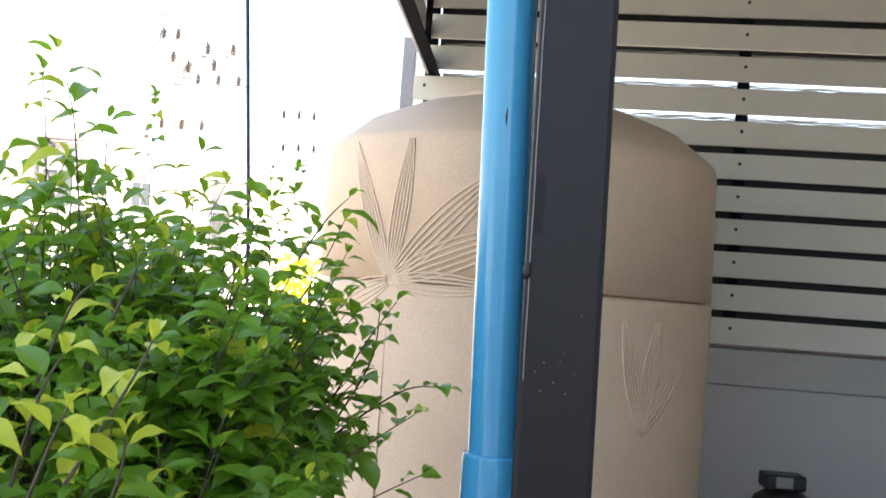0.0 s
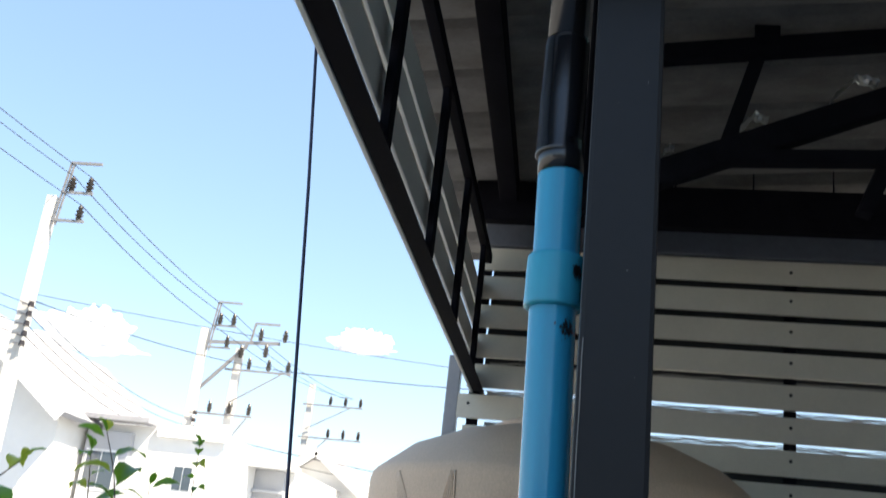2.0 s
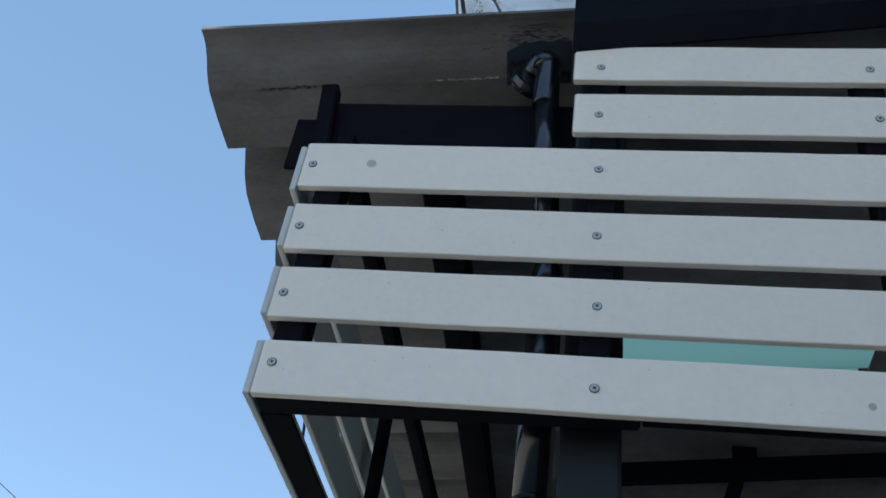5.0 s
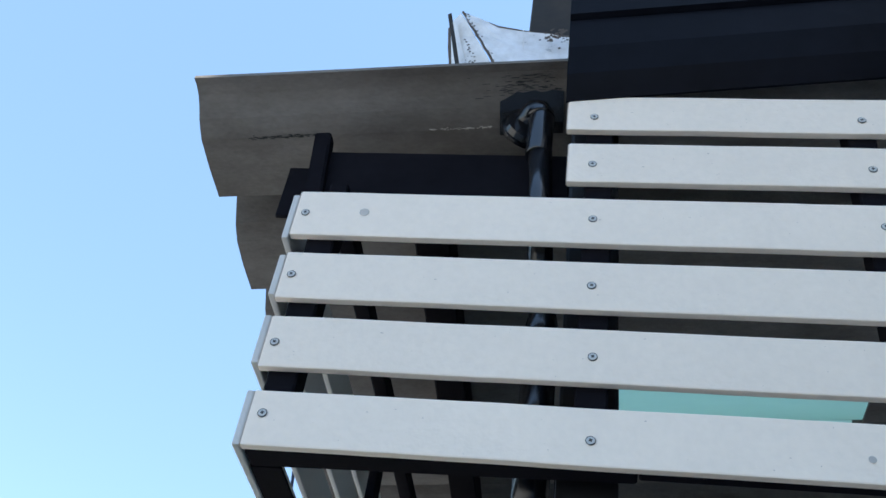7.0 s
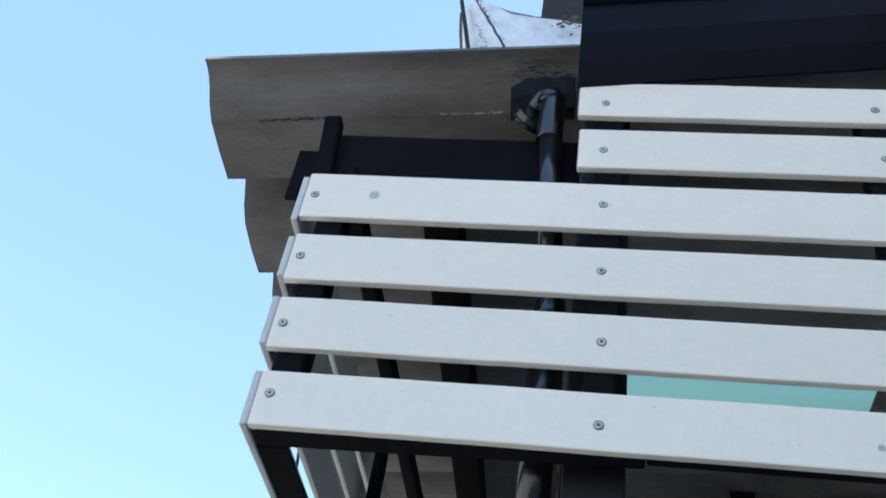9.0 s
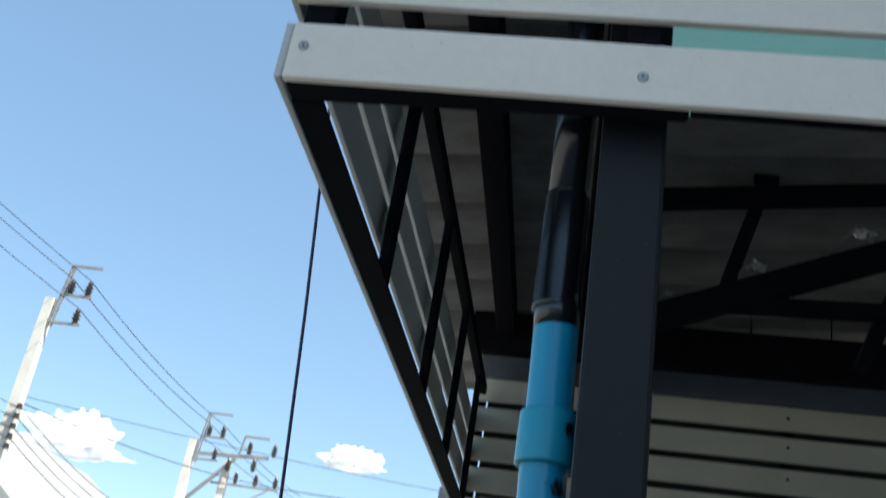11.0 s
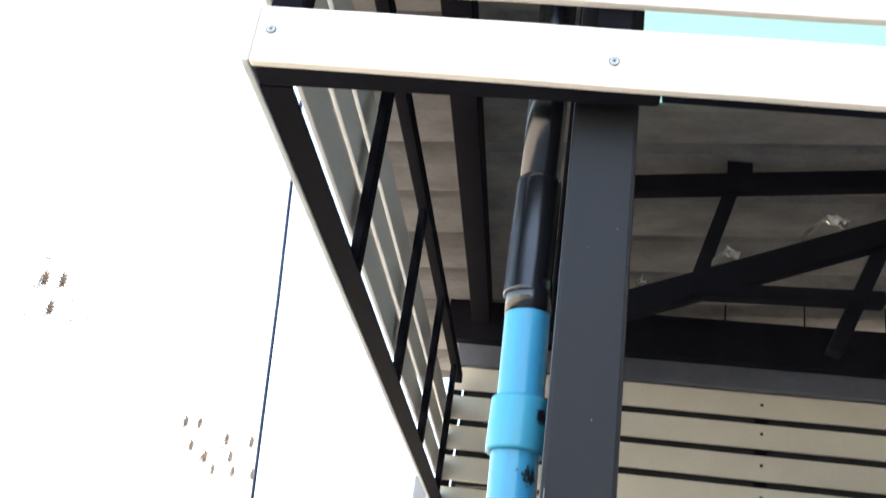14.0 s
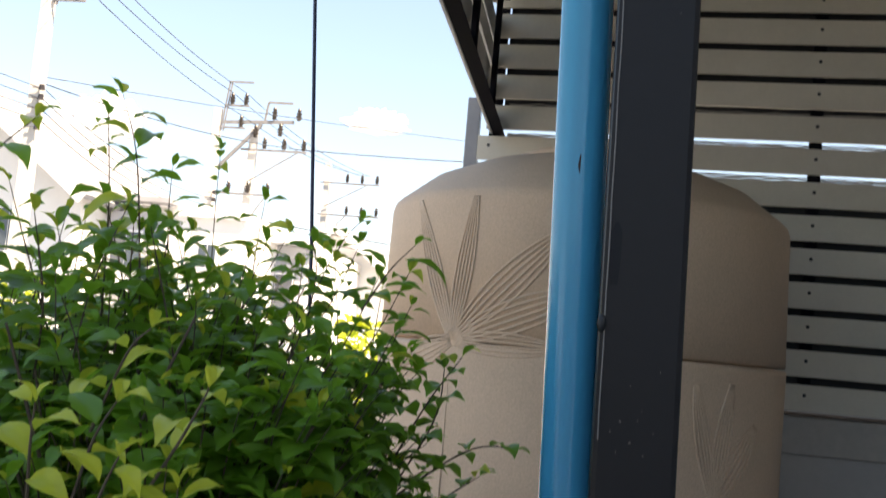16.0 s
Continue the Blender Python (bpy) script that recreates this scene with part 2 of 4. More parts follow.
# ---- ground, low back wall and unseen light-blocking walls ----
bm = B()
bmesh.ops.create_grid(bm, x_segments=1, y_segments=1, size=1500)
mesh_thing("ground", bm, M_GROUND, "pale grey concrete ground reaching the horizon", "ground", kind="structure")
# unseen side wall, tall enough to block the sun from slats and roof
mesh_thing("wall_house", box(B(), 2.3, 2.5, -6, 4.3, 0, 7.0), M_WALL, "tall unseen white wall keeping the sun off the shelter", "wall", kind="structure")
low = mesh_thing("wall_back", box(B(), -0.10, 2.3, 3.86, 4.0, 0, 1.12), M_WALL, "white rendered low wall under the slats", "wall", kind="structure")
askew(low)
# added out of view to keep ground bounce off the right-hand roof underside
mesh_thing("wall_front", box(B(), 0.98, 2.298, 0.92, 1.04, 0, 1.3), M_WALL, "low unseen white wall cutting ground bounce into the shelter", "wall", kind="structure")
# unseen wall added behind the camera to dim the post's low reflections
mesh_thing("wall_yard", box(B(), -7.0, 2.298, -7.2, -7.0, 0, 2.4), M_WALL, "unseen white wall dimming low light and reflections", "wall", kind="structure")
part("trim", box(B(), -0.10, 2.298, 3.845, 3.99, 1.122, 1.262, 0.004), M_BOARD, low, "grey cement board strip")
part("capping", box(B(), -0.10, 2.298, 3.838, 3.99, 1.264, 1.276, 0.002), material("brown_edge", (0.28, 0.20, 0.16), 0.8), low, "brown edge strip")

# ---- steel frame of the shelter ----
shelter = thing("shelter_frame", "dark painted square-tube steel frame of a lean-to shelter", "steel frame")


def steel(name, bm, label, mat=M_STEEL):
    return part(name, bm, mat, shelter, label)


def leaning_post():
    bm = box(B(), 0.369, 0.453, 0.905, 0.994, 0, 3.03, 0.006, 2)
    for v in bm.verts:
        v.co.x += 0.010 * (2.27 - v.co.z)
    return bm


post = steel("post", leaning_post(), "dark grey painted square steel corner post", M_POST)
steel("front_beam", box(B(), 0.477, 2.296, 0.854, 0.871, 2.267, 2.315, 0.002, 1), "black painted steel flat behind the front slats")
beam = box(B(), -0.048, 0.475, 0.854, 0.900, 2.267, 2.315, 0.003, 1)
for v in beam.verts:
    if v.co.y > 0.88:
        v.co.y -= 0.018 * (v.co.x + 0.05) / 0.52
steel("front_beam", beam, "black painted steel beam behind the front slats")
for x in (-0.045, 0.39, 0.815, 1.55):
    steel("upright", box(B(), x, x + 0.045, 0.854, 0.899, 2.317, 3.02 if x > 0 else 2.742, 0.003), "black steel upright carrying the front slats")
angle = box(B(), -0.050, -0.006, 0.902, 3.98, 2.268, 2.273)
box(angle, -0.050, -0.045, 0.902, 3.98, 2.2725, 2.312)
steel("side_rail", angle, "black steel angle rail along the side screen")
steel("side_rail_top", box(B(), -0.050, -0.018, 0.902, 3.80, 2.795, 2.835, 0.003), "black steel top rail of the side screen")
for y in (1.56, 2.25, 2.885, 3.56):
    steel("side_upright", box(B(), -0.0445, -0.024, y, y + 0.047, 2.274, 2.793, 0.003), "black steel upright of the side screen")
rafter = box(B(), 0.018, 0.089, 1.15, 3.47, 2.945, 3.03, 0.003)
for v in rafter.verts:
    v.co.x += 0.0128 * (3.83 - v.co.y)
steel("rafter", rafter, "dark steel rafter under the roof")
askew(steel("back_beam", box(B(), -0.06, 2.296, 3.80, 3.86, 2.892, 3.0, 0.004), "blue-grey painted steel beam over the back slats", M_BEAM))
askew(steel("back_chord", box(B(), -0.06, 2.28, 3.48, 3.54, 2.888, 3.052, 0.004), "black steel chord under the roof"))
steel("front_purlin", box(B(), -0.100, 0.362, 0.94, 0.975, 2.80, 2.957, 0.003), "black steel purlin under the eave")
steel("eave_stud", bar(B(), (-0.082, 0.935, 2.79), (-0.099, 0.935, 2.988), 0.031, 0.03, 0.003, up=(0, 1, 0)), "black steel stud under the eave")
steel("stub_plate", box(B(), -0.155, -0.106, 0.953, 0.962, 2.80, 2.925, 0.002), "small black steel plate under the eave")
# black bar imitating the shade in the gap between pipe and post
steel("hanger", box(B(), 0.362, 0.392, 1.060, 1.100, 2.02, 3.02, 0.003), "black strip standing in for the shade beside the post")
truss = thing("truss", "black steel roof truss with slanting web", "truss")
part("top_bar", bar(B(), (0.45, 2.4, 2.990), (2.29, 2.4, 3.212), 0.045, 0.056, 0.003), M_STEEL, truss)
part("web", bar(B(), (0.30, 2.4, 2.525), (1.86, 2.4, 3.18), 0.05, 0.074, 0.003), M_STEEL, truss)
part("web", bar(B(), (0.722, 2.425, 2.70), (0.834, 2.425, 3.08), 0.04, 0.062, 0.003, up=(0, 1, 0)), M_STEEL, truss)
part("gusset", box(B(), 0.798, 0.868, 2.372, 2.376, 3.04, 3.096, 0.001), M_STEEL, truss, "black steel gusset plate")
part("web", bar(B(), (1.095, 2.43, 2.56), (1.245, 2.43, 2.92), 0.04, 0.052, 0.003, up=(0, 1, 0)), M_STEEL, truss)
part("bottom_bar", bar(B(), (0.70, 2.395, 2.687), (1.22, 2.395, 2.714), 0.045, 0.040, 0.003), M_STEEL, truss)

# marks on the post: darker rounded patch, pale sealant line, splashes
bm = B()
outline = [bm.verts.new((0.389 + 0.0055 * math.copysign(abs(math.cos(a)) ** 0.6, math.cos(a)) * (1 + 0.08 * math.sin(3 * a)), 0.9045, 1.485 + 0.032 * math.copysign(abs(math.sin(a)) ** 0.6, math.sin(a)) * (1 + 0.05 * math.sin(5 * a)))) for a in [0.2617 * k for k in range(24)]]
bm.faces.new(outline)
part("paint_patch", bm, material("darker_patch", (0.0085, 0.0085, 0.0115), 0.4, spec=0.2), shelter, "darker rounded patch on the post")
part("sealant_line", tube(B(), [(0.3795 + 0.010 * (1.75 - z) + 0.0003 * math.sin(z * 60), 0.9040, z) for z in [1.30 + 0.03 * k for k in range(17)]], 0.0007, 5), material("pale_sealant", (0.22, 0.21, 0.20), 0.6), shelter, "pale sealant line")
bm = B()
bmesh.ops.create_icosphere(bm, subdivisions=2, radius=0.006, matrix=Matrix.Translation((0.380, 0.903, 1.415)) @ Matrix.Diagonal((0.8, 0.6, 1.6, 1)))
part("sealant_blob", bm, M_TAR, shelter, "black sealant blob", True)
splash = random.Random(6)
bm = B()
for _ in range(14):
    x, z, r = splash.uniform(0.39, 0.45), splash.choice((splash.gauss(1.30, 0.02), splash.gauss(1.36, 0.03), splash.uniform(1.2, 2.2))), splash.uniform(0.0003, 0.0009)
    bmesh.ops.create_circle(bm, cap_ends=True, segments=7, radius=r, matrix=Matrix.Translation((x, 0.9046, z)) @ Matrix.Rotation(math.pi / 2, 4, "X"))
part("paint_splash", bm, M_PUMP_GREY, shelter, "tiny pale paint splashes")["kind"] = "stuff"

# crumpled foil scraps caught on the truss
for x, z, w in ((1.065, 2.890, 0.135), (0.80, 2.778, 0.080), (0.575, 2.688, 0.03)):
    bm = B()
    bmesh.ops.create_grid(bm, x_segments=14, y_segments=9, size=0.5, matrix=Matrix.Translation((x, 2.375, z)) @ Matrix.Rotation(radians(-22.8), 4, "Y") @ Matrix.Diagonal((w, 0.05, 1, 1)))
    for v in bm.verts:
        v.co.z += 0.011 * noise.noise(v.co * 70) + 0.006 + 0.75 * w * max(0.0, 0.5 - abs(v.co.x - x) / w) ** 1.2
    mesh_thing("foil_scrap", bm, M_FOIL, "crumpled silver foil scrap lying on the truss", "foil", "foil scraps")


# ---- screws and slats ----
def screw_data(head, recess):
    bm = B()
    rod(bm, (0, 0, 0), (0, -0.0015, 0), 0.0062, 0.0054, 16)
    box(bm, -0.0026, 0.0026, -0.0020, -0.0012, -0.0008, 0.0008)
    box(bm, -0.0008, 0.0008, -0.0021, -0.0012, -0.0026, 0.0026)
    rod(bm, (0, 0, 0), (0, -0.0006, 0), 0.0069, 0.0069, 16)
    for f in bm.faces:
        far = max(math.hypot(v.co.x, v.co.z) for v in f.verts)
        f.material_index = int(far < 0.0030 or far > 0.0066)
    me = bpy.data.meshes.new("screw")
    bm.to_mesh(me)
    bm.free()
    me.materials.append(head)
    me.materials.append(recess)
    return me


SCREW = screw_data(M_SCREW, M_SCREW_DARK)
DULL_SCREW = screw_data(M_SCREW_DARK, M_SCREW_DARK)


def screw(parent, x, y, z, data=SCREW):
    s = new("screw", data)
    s.parent, s.location = parent, (x, y, z)
    s.rotation_euler = (0, random.uniform(0, 1.5), 0)


def wavy_board(x0, x1, y0, y1, z0, z1, axis="x"):
    """A long fibre-cement board with soft edges and slightly uneven long edges."""
    bm = B()
    box(bm, x0, x1, y0, y1, z0, z1, 0.0025, 2)
    long = [e for e in bm.edges if abs((e.verts[0].co - e.verts[1].co)["xy".index(axis)]) > 0.3]
    bmesh.ops.subdivide_edges(bm, edges=long, cuts=90 if axis == "x" and y0 < 2 else 30, use_grid_fill=True)
    for v in bm.verts:
        k = v.co["xy".index(axis)]
        v.co.z += 0.0012 * noise.noise(Vector((k * 5, z0 * 9, 0.3))) + 0.0011 * noise.noise(Vector((k * 34, v.co.z * 30, 0))) * noise.noise(Vector((k * 6, z0 * 50, 3)))
        v.co.y += 0.0006 * noise.noise(Vector((k * 7, z0 * 5, 7.7)))
    return bm


FRONT = [(2.266, 2.354, -0.0495), (2.394, 2.486, -0.0575), (2.521, 2.613, -0.0635), (2.651, 2.748, -0.0705), (2.786, 2.878, 0.362), (2.913, 3.0, 0.357)]
front = thing("front_screen", "pale grey horizontal slats screwed across the shelter front", "slat screen")
for i, (z0, z1, x0) in enumerate(FRONT):
    s = part("slat", wavy_board(x0, 2.298, 0.840, 0.853, z0, z1), M_SLAT, front)
    part("cut_end", box(B(), x0 - 0.0016, x0 - 0.0002, 0.8415, 0.8515, z0 + 0.0015, z1 - 0.0015, 0.0004), M_SLAT_END, s)
    zs = (2.303, 2.437, 2.566, 2.702, 2.827, 2.945)[i]
    if i < 4:
        screw(s, (-0.030, -0.042, -0.047, -0.054)[i], 0.8395, zs + (0.013, 0.0, 0.001, -0.003)[i])
    for x in ((0.414, 0.413, 0.408, 0.406, 0.402, 0.402)[i], 0.838, 1.57):
        screw(s, x, 0.8395, zs)
for x, z, r in ((0.043, 2.703, 0.008), (0.76, 2.300, 0.005), (1.02, 2.44, 0.006)):
    bm = B()
    bmesh.ops.create_circle(bm, cap_ends=True, segments=18, radius=r, matrix=Matrix.Translation((x, 0.8392, z)) @ Matrix.Rotation(math.pi / 2, 4, "X"))
    part("filler_spot", bm, M_FILLER, front, "small filler spot")
pits = random.Random(8)
bm = B()
for _ in range(150):
    z0, z1, x0 = pits.choice(FRONT)
    x, z = pits.uniform(x0 + 0.02, 1.3), pits.uniform(z0 + 0.006, z1 - 0.006)
    r, k = pits.uniform(0.0003, 0.0008), pits.choice((1, 1, 1, 3))
    bm.faces.new([bm.verts.new((x + k * r * math.cos(a), 0.8391, z + r * math.sin(a))) for a in (0.2, 1.2, 2.3, 3.3, 4.4, 5.3)])
part("paint_pit", bm, M_SLAT_END, front, "tiny pits in the paint")["kind"] = "stuff"
SIDE = [(2.266, 2.354, 0.0), (2.400, 2.487, -0.008), (2.526, 2.607, -0.014), (2.644, 2.740, -0.021)]
side = thing("side_screen", "pale grey horizontal slats along the shelter side", "slat screen")
for z0, z1, dx in SIDE:
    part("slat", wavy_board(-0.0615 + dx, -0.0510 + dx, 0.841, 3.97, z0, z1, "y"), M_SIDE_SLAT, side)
BACK_TOP, PITCH = 2.886, 0.1257
back = askew(thing("back_screen", "cream horizontal slats closing the shelter back", "slat screen"))
for k in range(13):
    z1 = BACK_TOP - PITCH * k
    x0 = -0.11 if k == 5 else -0.08
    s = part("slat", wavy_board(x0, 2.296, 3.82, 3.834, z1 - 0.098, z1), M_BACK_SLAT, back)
    zs = z1 - 0.049 + (0.01 if k else 0.002)
    for x in (-0.065, 1.18, 2.08):
        screw(s, x, 3.8195, zs, DULL_SCREW)
for x in (-0.07, 1.157, 2.06):
    askew(steel("back_upright", box(B(), x, x + 0.045, 3.836, 3.858, 1.278, 2.89, 0.002), "dark steel upright behind the back slats"))
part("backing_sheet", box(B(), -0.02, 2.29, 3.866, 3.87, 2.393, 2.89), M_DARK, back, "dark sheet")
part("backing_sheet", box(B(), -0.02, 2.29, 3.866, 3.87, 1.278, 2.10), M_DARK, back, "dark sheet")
# crinkled plastic strands that show in the open joints
for z, n, seed in ((2.271, 4, 1), (2.146, 4, 2), (2.396, 2, 3)):
    for j in range(n):
        pts = [(0.0 + 2.29 * i / 90, 3.862 + 0.003 * j, z + (j - (n - 1) / 2) * 0.007 + 0.005 * noise.noise(Vector((i * 0.33, seed, j * 3.1)))) for i in range(91)]
        part("film_strand", tube(B(), pts, 0.0020 + 0.0006 * (j % 3), 4), M_STRAND, back, "crinkled grey plastic strand")
mesh_thing("grey_post", box(B(), -0.165, -0.112, 3.90, 3.96, 0, 2.42, 0.004), M_FENCE, "pale grey steel post behind the back screen", "post")

# ---- roof ----
RIB, SLOPE, ROOF_Z, ROOF_X, ROOF_Y = 0.2905, 0.085, 3.045, -0.35, 0.845


def roof_height(y):
    """Rib profile over one pitch, falling from the lap to a low pan and stepping up again."""
    u = ((y - ROOF_Y) / RIB) % 1.0
    pts = ((0.0, 0.004), (0.08, 0.004), (0.16, -0.006), (0.26, -0.032), (0.36, -0.048), (0.60, -0.056), (0.91, -0.058), (0.95, 0.0), (1.0, 0.004))
    if y > ROOF_Y + 0.93 * RIB:     # the laps behind the eave are deeper
        pts = ((0.0, 0.034), (0.06, 0.034), (0.14, 0.012), (0.24, -0.024), (0.36, -0.046), (0.60, -0.056), (0.91, -0.058), (0.935, 0.02), (1.0, 0.034))
    for (a, p), (b, q) in zip(pts, pts[1:]):
        if u <= b:
            return p + (q - p) * (u - a) / (b - a)
    return 0.0


SKY_X, SKY_Y = (0.47, 1.09), (1.67, 2.09)


def roof_sheet(x0, x1, y0, y1, thick=0.007, hole=None):
    """Ribbed sheet with thickness; faces inside hole (x range, y range) are left out."""
    bm = B()
    ys = []
    y = y0
    while y < y1 + 1e-6:
        ys.append(y)
        y += RIB / 16
    n = max(2, round((x1 - x0) / 0.155))
    xs = [x0 + (x1 - x0) * i / n for i in range(n + 1)]
    if hole:
        xs = sorted([x for x in xs if min(abs(x - h) for h in hole[0]) > 0.04] + list(hole[0]))
    grid = [[[bm.verts.new((x, y, ROOF_Z + SLOPE * (x - ROOF_X) + roof_height(y) + t + 0.0015 * noise.noise(Vector((x * 4, y * 6, 0))))) for y in ys] for x in xs] for t in (thick, 0.0)]

    def keep(i, j):
        if not (0 <= i < len(xs) - 1 and 0 <= j < len(ys) - 1):
            return False
        if not hole:
            return True
        xm, ym = (xs[i] + xs[i + 1]) / 2, (ys[j] + ys[j + 1]) / 2
        return not (hole[0][0] < xm < hole[0][1] and hole[1][0] < ym < hole[1][1])

    up, dn = grid
    for i in range(len(xs) - 1):
        for j in range(len(ys) - 1):
            if not keep(i, j):
                continue
            bm.faces.new((up[i][j], up[i + 1][j], up[i + 1][j + 1], up[i][j + 1]))
            bm.faces.new((dn[i][j + 1], dn[i + 1][j + 1], dn[i + 1][j], dn[i][j]))
            for di, dj, p, q in ((-1, 0, (i, j + 1), (i, j)), (1, 0, (i + 1, j), (i + 1, j + 1)), (0, -1, (i, j), (i + 1, j)), (0, 1, (i + 1, j + 1), (i, j + 1))):
                if not keep(i + di, j + dj):
                    bm.faces.new((up[p[0]][p[1]], dn[p[0]][p[1]], dn[q[0]][q[1]], up[q[0]][q[1]]))
    bmesh.ops.delete(bm, geom=[v for v in bm.verts if not v.link_faces], context="VERTS")
    return bm


mesh_thing("roof", roof_sheet(ROOF_X, 2.29, ROOF_Y, 4.45, hole=(SKY_X, SKY_Y)), M_ROOF, "weathered brown ribbed fibre-cement roof sheets", "roof", kind="structure")
grime = random.Random(21)
bm = B()


def fleck(x, y, w, h):
    if x + w < 0.342:
        bm.faces.new([bm.verts.new((x + dx, y + dy, ROOF_Z + SLOPE * (x + dx - ROOF_X) + roof_height(y + dy) - 0.0025)) for dx, dy in ((-w, -h), (0, -1.6 * h), (w, -h), (w, h), (-w, h))])


for _ in range(120):
    fleck(grime.gauss(0.275, 0.035), grime.gauss(0.888, 0.010), grime.uniform(0.0015, 0.008), grime.uniform(0.0002, 0.0005))
for _ in range(90):
    fleck(grime.uniform(-0.235, -0.10) - 0.03 * grime.random(), 0.952 + grime.gauss(0, 0.002), grime.uniform(0.0008, 0.006), grime.uniform(0.0002, 0.0007))
grey, bm = bm, B()
for _ in range(60):
    fleck(0.085 + 0.125 * grime.random(), 0.950 + grime.gauss(0, 0.0012), grime.uniform(0.0008, 0.0032), grime.uniform(0.0002, 0.0006))
part("lime_speck", bm, M_FILLER, bpy.data.objects["roof"], "pale lime specks")["kind"] = "stuff"
bm = grey
part("grime", bm, M_TAR, bpy.data.objects["roof"], "black grime flecks")["kind"] = "stuff"
bm = B()
rows = []
for i in range(12):
    x = 0.226 + 0.118 * i / 11
    y0 = 0.897 + (0.012 * (1 - i / 3) if i < 3 else 0.0016 * math.sin(i * 1.9))
    rows.append([bm.verts.new((x, y0 + (0.968 - y0) * j / 9, ROOF_Z + SLOPE * (x - ROOF_X) + roof_height(y0 + (0.968 - y0) * j / 9) - 0.004)) for j in range(10)])
for p, q in zip(rows, rows[1:]):
    for j in range(9):
        bm.faces.new((p[j], p[j + 1], q[j + 1], q[j]))
part("sealing_coat", bm, M_BLACK, bpy.data.objects["roof"], "black sealing coat round the elbow")
bm = roof_sheet(SKY_X[0] - 0.03, SKY_X[1] + 0.03, ROOF_Y + 44 * RIB / 16, ROOF_Y + 70 * RIB / 16, 0.004)
for v in bm.verts:
    v.co.z += 0.009
mesh_thing("skylight", bm, M_TEAL, "pale teal translucent roof sheet letting daylight in", "skylight")
# thin bolts between chord and roof at the back
for x in (0.42, 0.71, 1.0, 1.29, 1.58, 1.87):
    askew(steel("roof_bolt", rod(B(), (x, 3.51, 3.05), (x, 3.51, 3.02 + ROOF_Z - 3.0 + SLOPE * (x - ROOF_X)), 0.003, seg=8), "thin dark roof bolt"))

# black verge flashing along the roof's front edge
verge = thing("verge_flashing", "black folded metal verge flashing along the roof edge", "flashing")
for name, prof in (("fascia", [(0.838, 2.985), (0.815, 3.03), (0.802, 3.09), (0.798, 3.165), (0.842, 3.165), (0.842, 2.985)]), ("lip", [(0.798, 3.167), (0.788, 3.172), (0.786, 3.30), (0.80, 3.312), (0.83, 3.312), (0.842, 3.30), (0.842, 3.167)])):
    bm = B()
    rings = []
    for k in range(9):
        x = 0.352 + (2.296 - 0.352) * k / 8
        rings.append([bm.verts.new((x, y, z + 0.136 * (x - 0.352) + 0.003 * noise.noise(Vector((x * 3, z * 8, 0))))) for y, z in prof])
    for p, q in zip(rings, rings[1:]):
        for k in range(len(prof)):
            j = (k + 1) % len(prof)
            bm.faces.new((p[k], q[k], q[j], p[j]))
    bm.faces.new(rings[0][::-1]); bm.faces.new(rings[-1])
    part(name, bm, M_VERGE, verge)
mesh_thing("verge_return", box(B(), 0.255, 0.351, 0.990, 1.010, 3.10, 3.62, 0.003), M_RETURN, "dark stained return plate behind the flashing", "flashing")
# bright bent sheet-metal gutter end: two folded panels and a dark turned edge
gutter = thing("gutter_end", "bent silver sheet-metal gutter end, stained along the folds", "gutter")


def panel(rows, n=10):
    """Sheet lofted between two rails of equal length, slightly dented, with thickness."""
    bm = B()
    grid = []
    for a, b in zip(*rows):
        line = []
        for k in range(n + 1):
            p = Vector(a).lerp(Vector(b), k / n)
            p.y += 0.010 * noise.noise(Vector((p.x * 17, p.z * 17, 2)))
            line.append(bm.verts.new(p))
        grid.append(line)
    for p, q in zip(grid, grid[1:]):
        for k in range(n):
            bm.faces.new((p[k], q[k], q[k + 1], p[k + 1]))
    bmesh.ops.recalc_face_normals(bm, faces=bm.faces[:])
    bmesh.ops.solidify(bm, geom=bm.faces[:], thickness=0.003)
    return bm


TOP = [(0.114, 0.95, 3.409), (0.150, 0.95, 3.385), (0.195, 0.95, 3.358), (0.25, 0.955, 3.349), (0.30, 0.96, 3.346), (0.345, 0.965, 3.344)]
LOW = [(0.250, 0.93, 3.10), (0.260, 0.93, 3.10), (0.275, 0.93, 3.10), (0.30, 0.935, 3.10), (0.322, 0.94, 3.10), (0.345, 0.945, 3.10)]
part("sheet", panel((TOP, LOW)), M_FLASH, gutter)
part("side_sheet", panel(([(0.089, 0.975, 3.400), (0.100, 0.962, 3.406), (0.112, 0.952, 3.409)], [(0.128, 0.985, 3.10), (0.175, 0.95, 3.10), (0.247, 0.932, 3.10)])), M_FLASH, gutter)
part("turned_edge", tube(B(), [(0.086, 0.985, 3.403), (0.094, 0.985, 3.33), (0.112, 0.985, 3.22), (0.126, 0.985, 3.10)], 0.006, 6), M_RUST, gutter, "dark turned edge")
seam_pts = [Vector((0.114, 0.945, 3.409)).lerp(Vector((0.249, 0.925, 3.10)), k / 16) for k in range(17)]
part("fold", tube(B(), [p + Vector((0.004 * noise.noise(p * 40), 0.001, 0)) for p in seam_pts], 0.0028, 5), M_RUST, gutter, "brown stained fold")
part("lip", tube(B(), [Vector(p) + Vector((0, -0.002, 0.001)) for p in TOP], 0.0018, 6), M_RUST, gutter, "thin brown upper edge")
